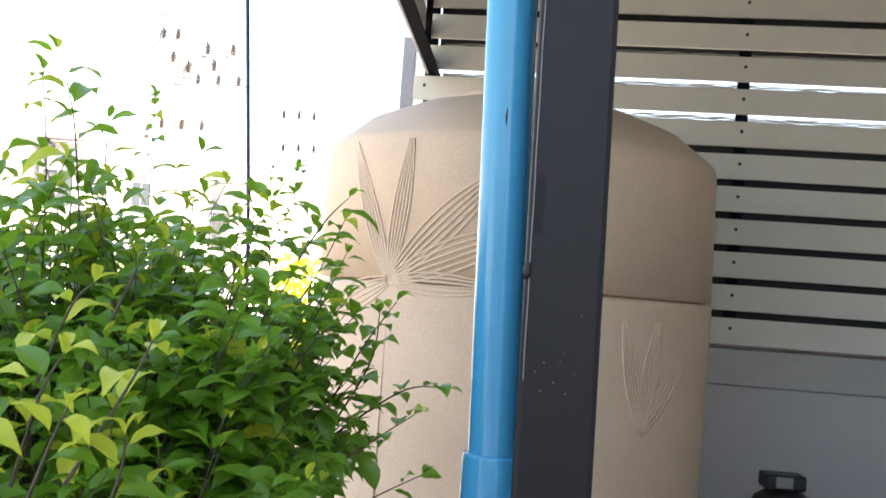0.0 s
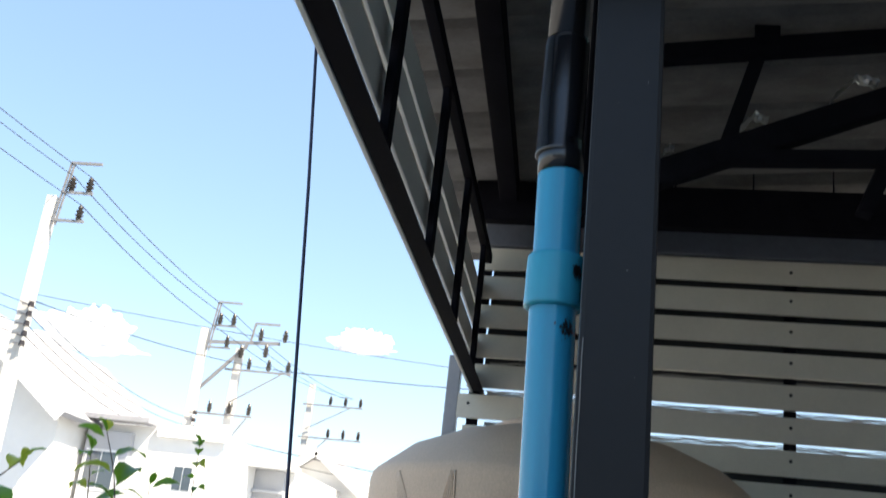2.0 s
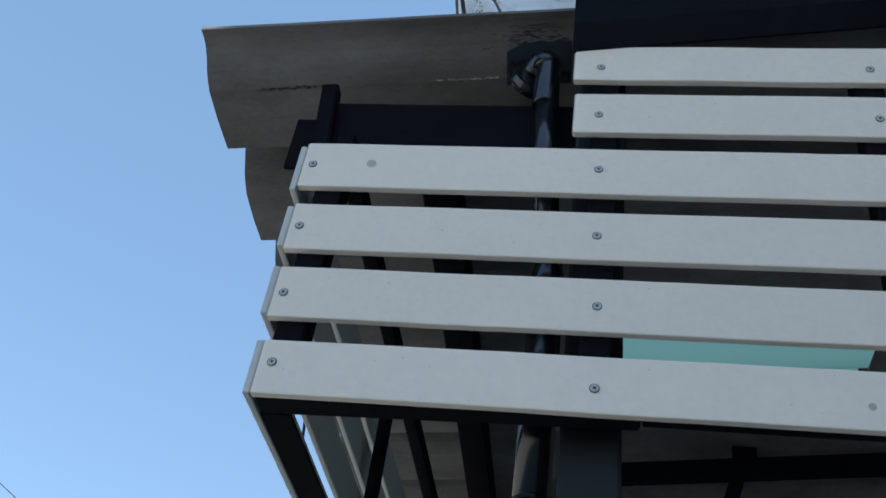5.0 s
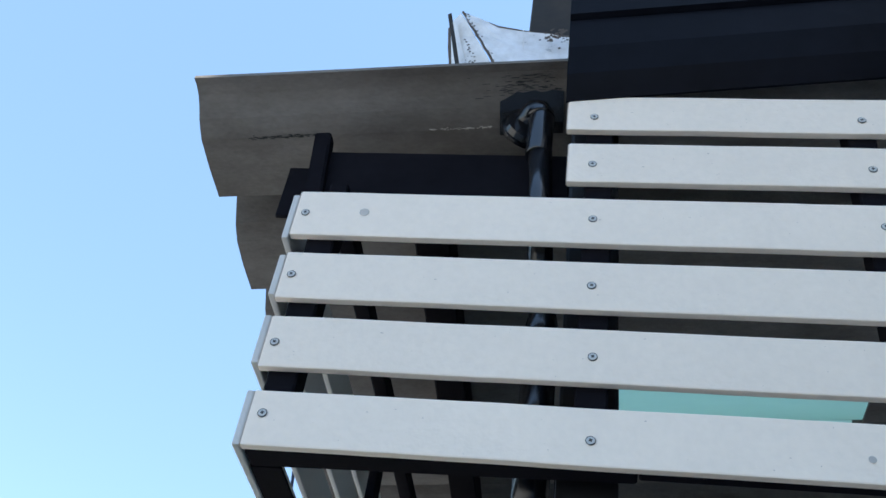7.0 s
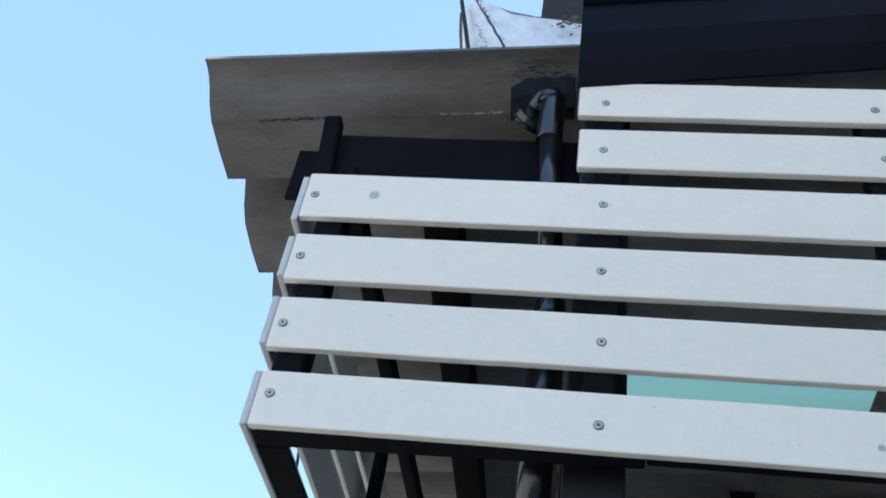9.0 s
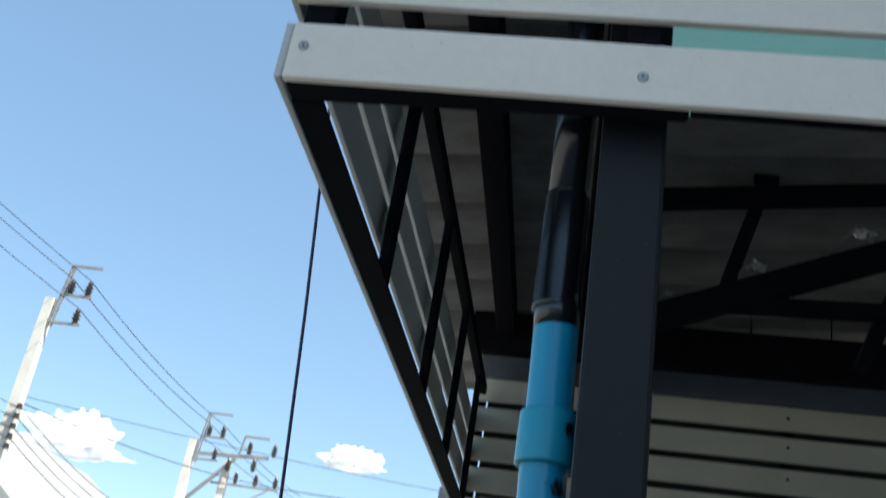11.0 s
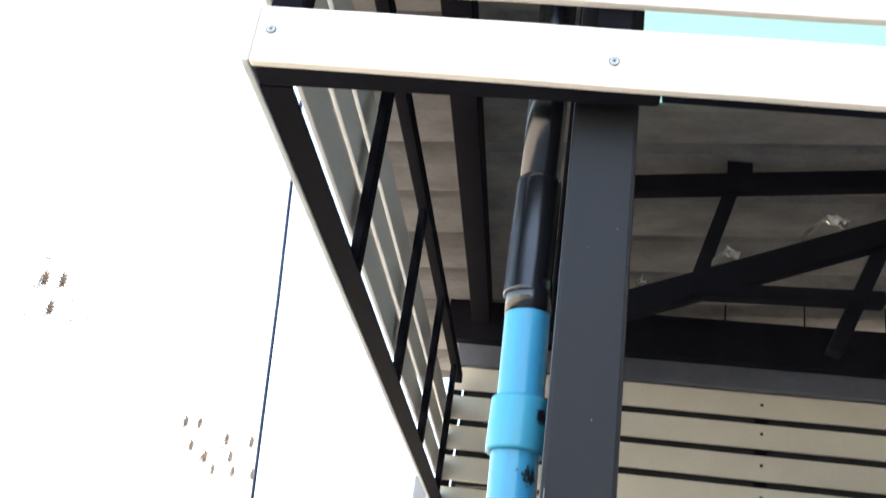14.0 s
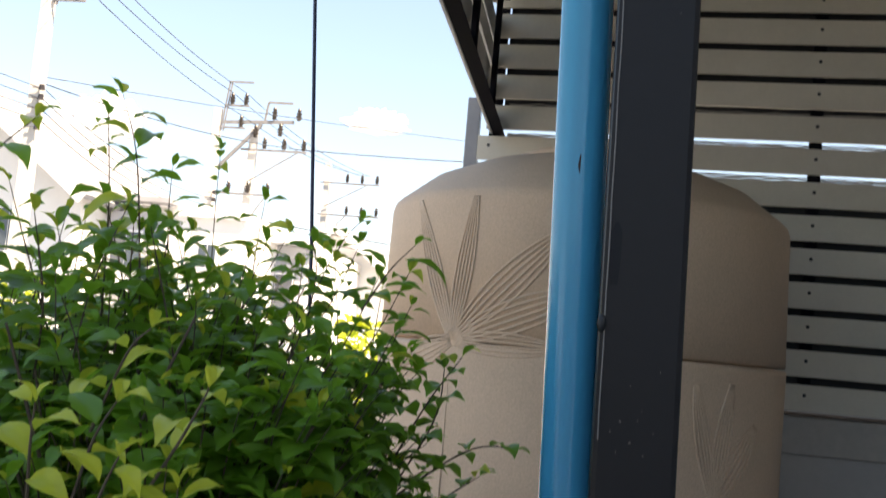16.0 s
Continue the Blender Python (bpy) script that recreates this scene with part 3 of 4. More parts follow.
part("joint", tube(B(), [(0.248, 0.948, 3.346), (0.256, 0.943, 3.25), (0.262, 0.940, 3.20)], 0.0012, 5), M_FLASH, gutter)
part("side_face", panel(([(0.085, 0.946, 3.396), (0.088, 0.945, 3.398), (0.092, 0.945, 3.400)], [(0.146, 0.946, 3.10), (0.150, 0.945, 3.10), (0.154, 0.945, 3.10)]), 6), M_RETURN, gutter, "dark side face")
stain = random.Random(4)
bm = B()
for k in range(150):
    u = stain.random()
    if k < 70:
        x, z = stain.gauss(0.322, 0.013), stain.gauss(3.318, 0.017)
    elif k < 115:       # along the fold
        x, z = 0.120 + 0.095 * u + stain.gauss(0.004, 0.003), 3.395 - 0.22 * u
    else:               # a run of rust on the side sheet
        x, z = 0.135 + 0.030 * u + stain.gauss(0, 0.004), 3.300 - 0.12 * u
    r = stain.uniform(0.0012, 0.0048) * (1.0 if k < 70 else 0.55)
    if x < 0.342 and z < (3.335 if k < 70 else 3.40):
        q = [bm.verts.new((x + r * math.cos(a), 0.932 + 0.02 * (z - 3.1), z + r * math.sin(a))) for a in (0.1, 1.2, 2.2, 3.5, 4.4, 5.4)]
        bm.faces.new(q)
part("stain", bm, M_RUST, gutter, "dark brown stains")["kind"] = "stuff"

# ---- down pipe ----
PX, PY = 0.3400, 1.005
pipe = thing("down_pipe", "blue plastic drain pipe, painted black towards the roof", "pipe")
part("pipe_body", rod(B(), (PX + 0.017, PY, 1.20), (PX - 0.001, PY, 1.85), 0.0295, seg=40, caps=False), M_BLUE, pipe, "sky blue plastic pipe", True)
part("pipe_body", rod(B(), (PX - 0.001, PY, 1.89), (PX - 0.004, PY, 2.020), 0.0295, seg=40, caps=False), M_BLUE, pipe, "sky blue plastic pipe", True)
part("pipe_body", rod(B(), (PX + 0.036, PY, 0.0), (PX + 0.019, PY, 1.10), 0.0295, seg=40, caps=False), M_BLUE, pipe, "sky blue plastic pipe", True)
for z0, z1, dx in ((1.838, 1.905, -0.001), (1.06, 1.205, 0.0175)):
    bm = B()
    lathe(bm, [(0.0297, z0 - 0.0005), (0.036, z0), (0.0365, z0 + 0.004), (0.0362, z1 - 0.004), (0.0355, z1), (0.0297, z1 + 0.0005)], (PX + dx, PY), 40)
    part("coupler", bm, M_COUPLER if z0 > 1.5 else M_BLUE, pipe, "teal plastic coupler" if z0 > 1.5 else "blue plastic coupler", True)
part("pipe_top", rod(B(), (PX - 0.004, PY, 2.018), (PX - 0.006, PY, 2.062), 0.0298, seg=32), M_BLACK, pipe, "black painted pipe end", True)
bm = B()
lathe(bm, [(0.0298, 2.0435), (0.0309, 2.044), (0.0309, 2.049), (0.0306, 2.0495), (0.0308, 2.130), (0.0303, 2.132), (0.0299, 2.208), (0.0294, 2.214), (0.0274, 2.216)], (PX - 0.008, PY), 36)
part("reducer", bm, M_BLACK, pipe, "glossy black painted reducer", True)
part("pipe_top", rod(B(), (PX - 0.008, PY, 2.200), (PX - 0.011, PY, 2.585), 0.0272, seg=36), M_BLACK, pipe, "glossy black painted pipe", True)
bm = B()
lathe(bm, [(0.0274, 2.560), (0.0290, 2.561), (0.0290, 2.600), (0.0225, 2.640), (0.0214, 2.642)], (PX - 0.011, PY), 32)
part("reducer", bm, M_BLACK, pipe, "", True)
part("pipe_top", tube(B(), [(PX - 0.011, PY, 2.630), (PX - 0.013, PY - 0.02, 2.66), (PX - 0.018, PY - 0.07, 2.71), (0.320, PY - 0.095, 2.75), (0.3165, PY - 0.10, 2.80), (0.3095, PY - 0.10, 2.93)], 0.0212, 28), M_BLACK, pipe, "glossy black painted thin pipe", True)
bm = B()
lathe(bm, [(0.0212, 2.914), (0.0226, 2.915), (0.0234, 2.918), (0.0234, 3.012), (0.0228, 3.016), (0.0212, 3.0165)], (0.3065, PY - 0.10), 32)
part("socket", bm, M_BLACK, pipe, "", True)
part("elbow", tube(B(), [(0.3035, 0.905, 3.014), (0.303, 0.905, 3.024), (0.300, 0.906, 3.033), (0.294, 0.909, 3.037), (0.288, 0.914, 3.034), (0.281, 0.921, 3.026), (0.276, 0.928, 3.014)], 0.0246, 28), M_BLACK, pipe, "glossy black painted elbow", True)
part("elbow_rim", rod(B(), (0.3036, 0.905, 3.0165), (0.3033, 0.905, 3.0215), 0.0262, seg=32), M_BLACK, pipe)
bm = B()
rod(bm, (0.281, 0.914, 3.004), (0.276, 0.924, 3.002), 0.038, 0.041, 32)
rod(bm, (0.276, 0.924, 3.002), (0.273, 0.930, 3.001), 0.045, 0.045, 32)
part("collar", bm, M_BLACK, pipe, "black sealed collar")


def smudge(x, y, z, w, h, seed):
    """Black paint smudge lying on the pipe's round face."""
    bm = B()
    rnd = random.Random(seed)
    for _ in range(150):
        u, v = rnd.gauss(0, 0.33), rnd.gauss(0, 0.3)
        a = math.asin(max(-0.98, min(0.98, (x - PX + u * w) / 0.0301)))
        c = Vector((PX + y * math.sin(a), PY - y * math.cos(a), z + v * h))
        s = rnd.uniform(0.0004, 0.0016)
        n = Vector((math.sin(a), -math.cos(a), 0))
        t = Vector((math.cos(a), math.sin(a), 0))
        q = [bm.verts.new(c + n * 0.0004 + t * (s * math.cos(k)) + Vector((0, 0, 1.3 * s * math.sin(k)))) for k in (0.2, 1.3, 2.5, 3.6, 4.9)]
        bm.faces.new(q)
    part("smudge", bm, M_TAR, pipe, "black paint smudge")


smudge(PX + 0.0215, 0.0366, 1.882, 0.006, 0.014, 3)
smudge(PX + 0.019, 0.0298, 1.808, 0.012, 0.016, 5)
smudge(PX + 0.006, 0.0298, 1.59, 0.0012, 0.012, 9)

# ---- water tank ----
TX, TY, TR = 0.35, 3.14, 0.623
SEAM, SHOULDER = 1.413, 1.835
tank = thing("water_tank", "sand-coloured plastic water tank with raised leaf pattern", "water tank")
bm = B()
lathe(bm, [(0.57, 0.0), (0.60, 0.01), (0.612, 0.05), (0.616, 0.4), (TR + 0.004, SEAM - 0.02), (TR + 0.004, SEAM - 0.0045), (TR - 0.03, SEAM - 0.0035), (TR - 0.03, SEAM + 0.0035), (TR + 0.001, SEAM + 0.004), (TR - 0.004, SHOULDER - 0.03), (TR - 0.010, SHOULDER - 0.008), (TR - 0.022, SHOULDER + 0.004), (0.50, SHOULDER + 0.085), (0.36, SHOULDER + 0.145), (0.26, SHOULDER + 0.17), (0.25, SHOULDER + 0.172)], (TX, TY), 128)
part("body", bm, M_TANK, tank, "", True)
bm = B()
lathe(bm, [(0.24, SHOULDER + 0.165), (0.24, SHOULDER + 0.185), (0.22, SHOULDER + 0.195), (0.02, SHOULDER + 0.20)], (TX, TY), 48)
part("lid", bm, M_TANK, tank, "", True)


def on_tank(a, z, lift=0.0):
    r = TR + 0.002 - (0.006 if z > SEAM else 0.0) * min(1.0, (z - SEAM) / 0.3 if z > SEAM else 0) + lift
    return (TX + r * math.sin(a), TY - r * math.cos(a), z)


def leaf_relief(a0, z0, da, dz, width, lines=6):
    """One raised leaf: ridges that leave the root, bulge and meet again at the tip."""
    bm = B()
    L = math.hypot(da * TR, dz)
    px, pz = -dz / L, da * TR / L
    for i in range(lines):
        o = (i / (lines - 1) - 0.5) * width
        pts = []
        for k in range(15):
            s = k / 14
            w = math.sin(math.pi * min(1, s * 0.86 + 0.08)) ** 0.9
            pts.append(on_tank(a0 + da * s + px * o * w / TR, z0 + dz * s + pz * o * w, 0.0005))
        tube(bm, pts, 0.0040, 5)
    return bm


ROOT = -0.568
for da, dz, w in ((-0.30, 0.39, 0.055), (0.067, 0.395, 0.055), (0.50, 0.31, 0.085), (0.62, 0.155, 0.085), (0.50, -0.005, 0.06), (-0.42, -0.10, 0.08)):
    part("leaf_relief", leaf_relief(ROOT, SEAM, da, dz, w), M_TANK, tank, "", True)
for da, dz, w in ((-0.12, 0.30, 0.05), (0.08, 0.31, 0.055), (0.26, 0.20, 0.08)):
    part("leaf_relief", leaf_relief(0.64, 1.05, da, dz, w), M_TANK, tank, "", True)
part("seam", tube(B(), [on_tank(ROOT, z, -0.001) for z in (0.1, 0.6, 1.0, SEAM - 0.03)], 0.003, 5), M_TANK, tank)

# ---- pump beside the tank ----
pump = thing("water_pump", "black water pump with grey bracket on the floor", "pump", at=(0, 0, 0))
bm = B()
lathe(bm, [(0.10, 0.30), (0.11, 0.31), (0.11, 0.74), (0.095, 0.79), (0.05, 0.82)], (1.30, 3.36), 32)
part("body", bm, M_PUMP, pump, "", True)
part("base", box(B(), 1.14, 1.46, 3.22, 3.50, 0.0, 0.31, 0.01), M_PUMP_GREY, pump)
part("bracket", box(B(), 1.225, 1.36, 3.30, 3.40, 0.822, 0.872, 0.006), M_PUMP, pump)
part("plate", box(B(), 1.26, 1.315, 3.296, 3.299, 0.83, 0.866, 0.001), M_PUMP_GREY, pump)

# ---- loose cable hanging from the eave ----
mesh_thing("cable", tube(B(), [(-0.365, 2.0, 3.045), (-0.353, 2.0, 2.9), (-0.300, 2.0, 2.38), (-0.262, 2.0, 1.95), (-0.228, 2.0, 1.56), (-0.19, 2.0, 1.0), (-0.17, 2.0, 0.0)], 0.0042, 8), M_CABLE, "dark blue cable hanging from the eave to the ground", "cable", smooth=True)

# ---- far street: poles, wires, houses, clouds ----
def insulator(bm, x, y, z, s=1.0):
    s *= 1.0
    lathe(bm, [(r * s, z + dz * s) for r, dz in ((0.05, 0), (0.10, 0.06), (0.05, 0.08), (0.13, 0.16), (0.06, 0.19), (0.12, 0.28), (0.05, 0.31), (0.08, 0.38), (0.04, 0.46))], (x, y), 10)


def bracket_pole(x, y, top, group):
    """Concrete pole with a steel bracket of two arms and three pin insulators."""
    p = thing("utility_pole", "pale concrete utility pole with steel arms and brown insulators", "utility pole", group)
    bm = B()
    m = Matrix.Translation((x, y, top / 2))
    bmesh.ops.create_cone(bm, cap_ends=True, segments=4, radius1=0.28, radius2=0.19, depth=top, matrix=m @ Matrix.Rotation(math.pi / 4, 4, "Z"))
    part("shaft", bm, M_CONCRETE, p)
    bm = B()
    for dx in (0.0, 0.10):
        bar(bm, (x + 0.20 + dx, y - 0.1, top - 0.9), (x + 0.38 + dx, y - 0.1, top + 1.05), 0.05, 0.05)
    for z in (top + 1.05, top + 0.12, top - 0.75):
        x0 = x + 0.20 + (z - top + 0.75) * 0.10
        bar(bm, (x0, y - 0.1, z), (x0 + 0.95, y - 0.1, z), 0.08, 0.07)
    part("arm_frame", bm, M_GALV, p, "galvanised steel bracket")
    for dx, z in ((0.55, top + 0.15), (1.10, top + 0.15), (0.98, top - 0.72)):
        bm = B()
        insulator(bm, x + dx, y - 0.1, z)
        part("insulator", bm, M_CERAMIC, p, "brown porcelain insulator")
    for k in range(5):
        z = top - 3.33 - 0.28 * k
        spool = part("spool_arm", bar(B(), (x, y - 0.25, z), (x + 0.3, y - 0.25, z), 0.04, 0.04), M_GALV, p)
        part("spool", rod(B(), (x + 0.28, y - 0.25, z - 0.07), (x + 0.28, y - 0.25, z + 0.08), 0.09, 0.07, 8), M_CERAMIC, spool)
    return p


def cross_pole(x, y, top, group, braces):
    """Concrete pole with plain cross arms, braces and insulators in a row."""
    p = thing("utility_pole", "pale concrete utility pole with braced cross arms", "utility pole", group)
    bm = B()
    bmesh.ops.create_cone(bm, cap_ends=True, segments=4, radius1=0.28, radius2=0.19, depth=top, matrix=Matrix.Translation((x, y, top / 2)) @ Matrix.Rotation(math.pi / 4, 4, "Z"))
    part("shaft", bm, M_CONCRETE, p)
    for z, w0, w1, off in braces:
        part("cross_arm", bar(B(), (x + w0, y - 0.25, z), (x + w1, y - 0.25, z), 0.08, 0.08), M_GALV, p)
        part("brace", bar(B(), (x, y - 0.27, z - 1.3), (x + off, y - 0.27, z - 0.05), 0.05, 0.05), M_GALV, p)
        n = 3
        for k in range(n):
            bm = B()
            insulator(bm, x + w1 - 0.15 - k * 0.8, y - 0.25, z + 0.06)
            part("insulator", bm, M_CERAMIC, p, "brown porcelain insulator")
    return p


P1, P2, P3, P4 = (-15.2, 26.0, 11.1), (-14.15, 37.0, 10.1), (-13.15, 38.5, 9.7), (-13.6, 52.0, 11.0)
bracket_pole(*P1, "poles along the street")
bracket_pole(*P2, "poles along the street")
p3 = cross_pole(*P3, "poles along the street", ((8.80, -0.4, 2.3, 1.9), (7.0, -1.6, 1.0, 0.8)))
part("switch_frame", bar(B(), (P3[0] - 1.5, P3[1] - 0.4, 9.8), (P3[0] + 1.7, P3[1] - 0.4, 9.95), 0.10, 0.13), M_GALV, p3)
part("switch_frame", bar(B(), (P3[0] - 1.3, P3[1] - 0.4, 7.9), (P3[0] + 0.4, P3[1] - 0.4, 9.8), 0.12, 0.12), M_GALV, p3)
part("arm_frame", bar(B(), (P3[0] + 0.5, P3[1] - 0.4, 9.85), (P3[0] + 0.6, P3[1] - 0.4, 10.7), 0.07, 0.07), M_GALV, p3)
part("arm_frame", bar(B(), (P3[0] + 0.6, P3[1] - 0.4, 10.7), (P3[0] + 1.6, P3[1] - 0.4, 10.7), 0.08, 0.08), M_GALV, p3)
for dx, z in ((0.2, 9.25), (0.9, 10.0), (1.9, 10.0), (1.2, 9.35)):
    bm = B()
    insulator(bm, P3[0] + dx, P3[1] - 0.45, z, 1.1)
    part("insulator", bm, M_CERAMIC, p3, "brown porcelain insulator")
cross_pole(*P4, "poles along the street", ((9.9, -0.3, 2.9, 2.2), (8.2, -0.3, 3.0, 1.2)))


def wire(a, b, sag, r, label="thin black overhead wire"):
    a, b = Vector(a), Vector(b)
    pts = [a.lerp(b, k / 16) - Vector((0, 0, sag * 4 * (k / 16) * (1 - k / 16))) for k in range(17)]
    mesh_thing("overhead_wire", tube(B(), pts, r * 0.66, 5), M_WIRE, label, "wire", "overhead wires")


def shift(p, dx, dz):
    return (p[0] + dx, p[1] - 0.1, p[2] + dz)


for dx, dz in ((0.55, 0.62), (1.10, 0.62), (0.98, -0.25)):
    wire(shift(P1, dx, dz), shift(P2, dx, dz), 0.25, 0.022)
    wire((-17.6 + dx, 11.0, 12.3 + dz), shift(P1, dx, dz), 0.2, 0.018)
    wire(shift(P2, dx, dz), (P4[0] + 1.2 + dx, P4[1], 10.4), 0.4, 0.022)
for k in range(4):
    z = -3.35 - 0.30 * k
    wire(shift(P1, 0.3, z), shift(P2, 0.2, z - 0.2), 0.5, 0.02)
    wire((-18.5, 12.0, 8.6 - 0.25 * k), shift(P1, 0.3, z), 0.25, 0.016)
wire(shift(P1, 0.3, -3.2), (P3[0] + 2.0, P3[1], 8.95), 0.25, 0.026)
wire((P3[0] + 2.0, P3[1], 8.95), (14.0, 41.0, 10.6), 0.5, 0.032)
wire(shift(P1, 0.3, -3.0), (14.0, 46.0, 11.2), 0.7, 0.018)
wire(shift(P2, 0.2, -4.0), (14.0, 44.0, 5.2), 0.6, 0.03)
wire(shift(P2, 0.2, -4.3), (12.0, 44.0, 4.6), 0.6, 0.02)
wire((-22.0, 27.0, 6.6), shift(P2, 0.2, -4.5), 0.5, 0.025)


def window(parent, x0, x1, y, z0, z1, panes=2):
    """Sliding window set into a facade that looks towards -y."""
    f = part("window", box(B(), x0, x1, y - 0.03, y + 0.02, z0, z1), M_TRIM, parent, "white framed sliding window")
    w = (x1 - x0 - 0.08) / panes
    for k in range(panes):
        part("pane", box(B(), x0 + 0.06 + k * w, x0 + 0.02 + (k + 1) * w, y - 0.05, y - 0.032, z0 + 0.08, z1 - 0.08), M_GLASS, f)


def gable_house(x0, x1, y0, y1, eave, ridge, label):
    h = thing("house", label, "house", "houses across the street")
    part("wall", box(B(), x0, x1, y0, y1, 0, eave), M_HOUSE, h)
    xm = (x0 + x1) / 2
    bm = B()
    tri = [(x0, eave), (x1, eave), (xm, ridge)]
    f = [[bm.verts.new((x, y, z)) for x, z in tri] for y in (y0, y1)]
    bm.faces.new(f[0]); bm.faces.new(f[1][::-1])
    for k in range(3):
        bm.faces.new((f[0][k], f[1][k], f[1][(k + 1) % 3], f[0][(k + 1) % 3]))
    part("gable", bm, M_HOUSE, h)
    for sx in (x0 - 0.5, x1 + 0.5):
        k = (ridge - eave) / (xm - x0)
        ez = eave - 0.5 * k
        bm = B()
        bar(bm, (sx, (y0 + y1) / 2 - 0.3, ez + 0.12), (xm, (y0 + y1) / 2 - 0.3, ridge + 0.12), y1 - y0 + 1.2, 0.16)
        part("roof", bm, M_TILE, h, "grey tiled roof slope")
        bm = B()
        bar(bm, (sx, y0 - 0.93, ez + 0.02), (xm, y0 - 0.93, ridge + 0.02), 0.06, 0.34)
        part("barge_board", bm, M_TRIM, h)
    return h


h = gable_house(-23.5, -15.6, 30.0, 40.0, 5.55, 8.6, "white two-storey gabled house with grey roof")
window(h, -18.6, -17.3, 30.0, 3.4, 4.9)
part("meter_box", box(B(), -19.4, -19.0, 29.8, 29.99, 5.3, 5.7), M_HOUSE_GREY, h)
h = thing("house", "white flat-roofed two-storey house with dark canopy", "house", "houses across the street")
part("wall", box(B(), -15.5, -10.9, 32.0, 40.0, 0, 5.5), M_HOUSE, h)
part("canopy", box(B(), -15.4, -13.2, 31.2, 32.0, 5.52, 5.68), M_TILE, h, "dark corrugated canopy")
part("parapet", box(B(), -13.1, -10.7, 31.8, 32.1, 5.2, 5.62), M_TRIM, h)
part("bay", box(B(), -15.4, -13.9, 31.7, 31.99, 2.4, 5.2), M_HOUSE_GREY, h, "grey painted recess")
window(h, -15.3, -14.2, 31.7, 3.3, 4.6)
part("fan_unit", box(B(), -15.2, -14.5, 31.3, 31.68, 2.5, 3.0, 0.03), M_TRIM, h, "white outdoor cooling unit")
window(h, -12.4, -11.7, 32.0, 3.5, 4.4)
h = thing("house", "white and grey two-storey house with balcony recess", "house", "houses across the street", at=(-0.65, 0, 0))
part("wall", box(B(), -14.5, -8.9, 36.2, 44.0, 0, 5.0), M_HOUSE, h)
part("recess", box(B(), -12.1, -9.15, 35.9, 36.19, 1.9, 4.85), M_HOUSE_GREY, h, "grey painted recess")
part("roof_slab", box(B(), -12.6, -8.7, 34.9, 36.3, 4.87, 5.05), M_TRIM, h)
part("beam", box(B(), -12.1, -8.95, 35.7, 35.89, 4.05, 4.15), M_HOUSE_GREY, h)
window(h, -10.9, -9.5, 35.88, 2.3, 3.85)
window(h, -12.0, -11.2, 35.88, 2.6, 3.85, 1)
part("sill", box(B(), -12.1, -8.9, 35.5, 35.89, 1.85, 1.98), M_TRIM, h)
gable_house(-13.7, -7.5, 44.0, 52.0, 4.2, 6.5, "white gabled house behind the street poles")
h = thing("house", "low white house wall behind the shrub", "house", "houses across the street")
part("wall", box(B(), -9.2, 4.0, 46.0, 52.0, 0, 3.6), M_HOUSE, h)
window(h, -8.4, -7.4, 46.0, 1.5, 2.8)
window(h, -6.0, -5.0, 46.0, 1.5, 2.8)


def cloud(x, y, z, w, hgt, seed):
    """One billowing mass with a flat base."""
    bm = B()
    bmesh.ops.create_icosphere(bm, subdivisions=6, radius=1)
    for v in bm.verts:
        n = v.co.normalized()
        o = Vector((seed * 3.7, seed * 1.3, seed))
        d = 0.55 + 1.30 * abs(noise.noise(n * 1.6 + o)) + 0.62 * abs(noise.noise(n * 3.2 + o)) + 0.15 * abs(noise.noise(n * 7.0 + o)) + 0.03 * abs(noise.noise(n * 15 + o))
        v.co = Vector((x + n.x * w * 0.42 * d, y + n.y * w * 0.3 * d, z + (n.z * hgt * 0.62 * d if n.z > 0 else n.z * hgt * 0.12)))
    mesh_thing("cloud", bm, M_CLOUD, "small white fair-weather cloud far away", "cloud", "far clouds", smooth=True)


cloud(-466, 900, 186, 95, 48, 4)
cloud(-200, 900, 202, 56, 28, 8)

# ---- shrub ----
rnd = random.Random(11)


def leaf_mesh(name, length, width, fold, lift, droop, mat, roll=0.0):
    """Ovate pointed leaf, folded along the midrib, rising from its stalk and arching down to a drawn-out tip; lies along +y."""
    bm = B()
    prof = ((0.0, 0.035), (0.06, 0.06), (0.13, 0.42), (0.24, 0.78), (0.38, 0.98), (0.52, 1.0), (0.66, 0.84), (0.79, 0.54), (0.90, 0.24), (1.0, 0.02))
    rows = []
    for s, w in prof:
        y = length * (s - 0.30 * droop * s ** 3)
        z = length * (lift * s - droop * s * s)
        half = w * width / 2
        wave = 0.05 * width * math.sin(s * 13)
        x0 = roll * length * s * s
        rows.append((bm.verts.new((x0 - half, y, z + fold * half + wave)), bm.verts.new((x0 - half * 0.5, y, z + fold * half * 0.62)), bm.verts.new((x0, y, z)),
                     bm.verts.new((x0 + half * 0.5, y, z + fold * half * 0.62)), bm.verts.new((x0 + half, y, z + fold * half - wave))))
    for p, q in zip(rows, rows[1:]):
        for k in range(4):
            bm.faces.new((p[k], p[k + 1], q[k + 1], q[k]))
    me = bpy.data.meshes.new(name)
    bm.to_mesh(me)
    bm.free()
    me.materials.append(mat)
    for p in me.polygons:
        p.use_smooth = True
    return me


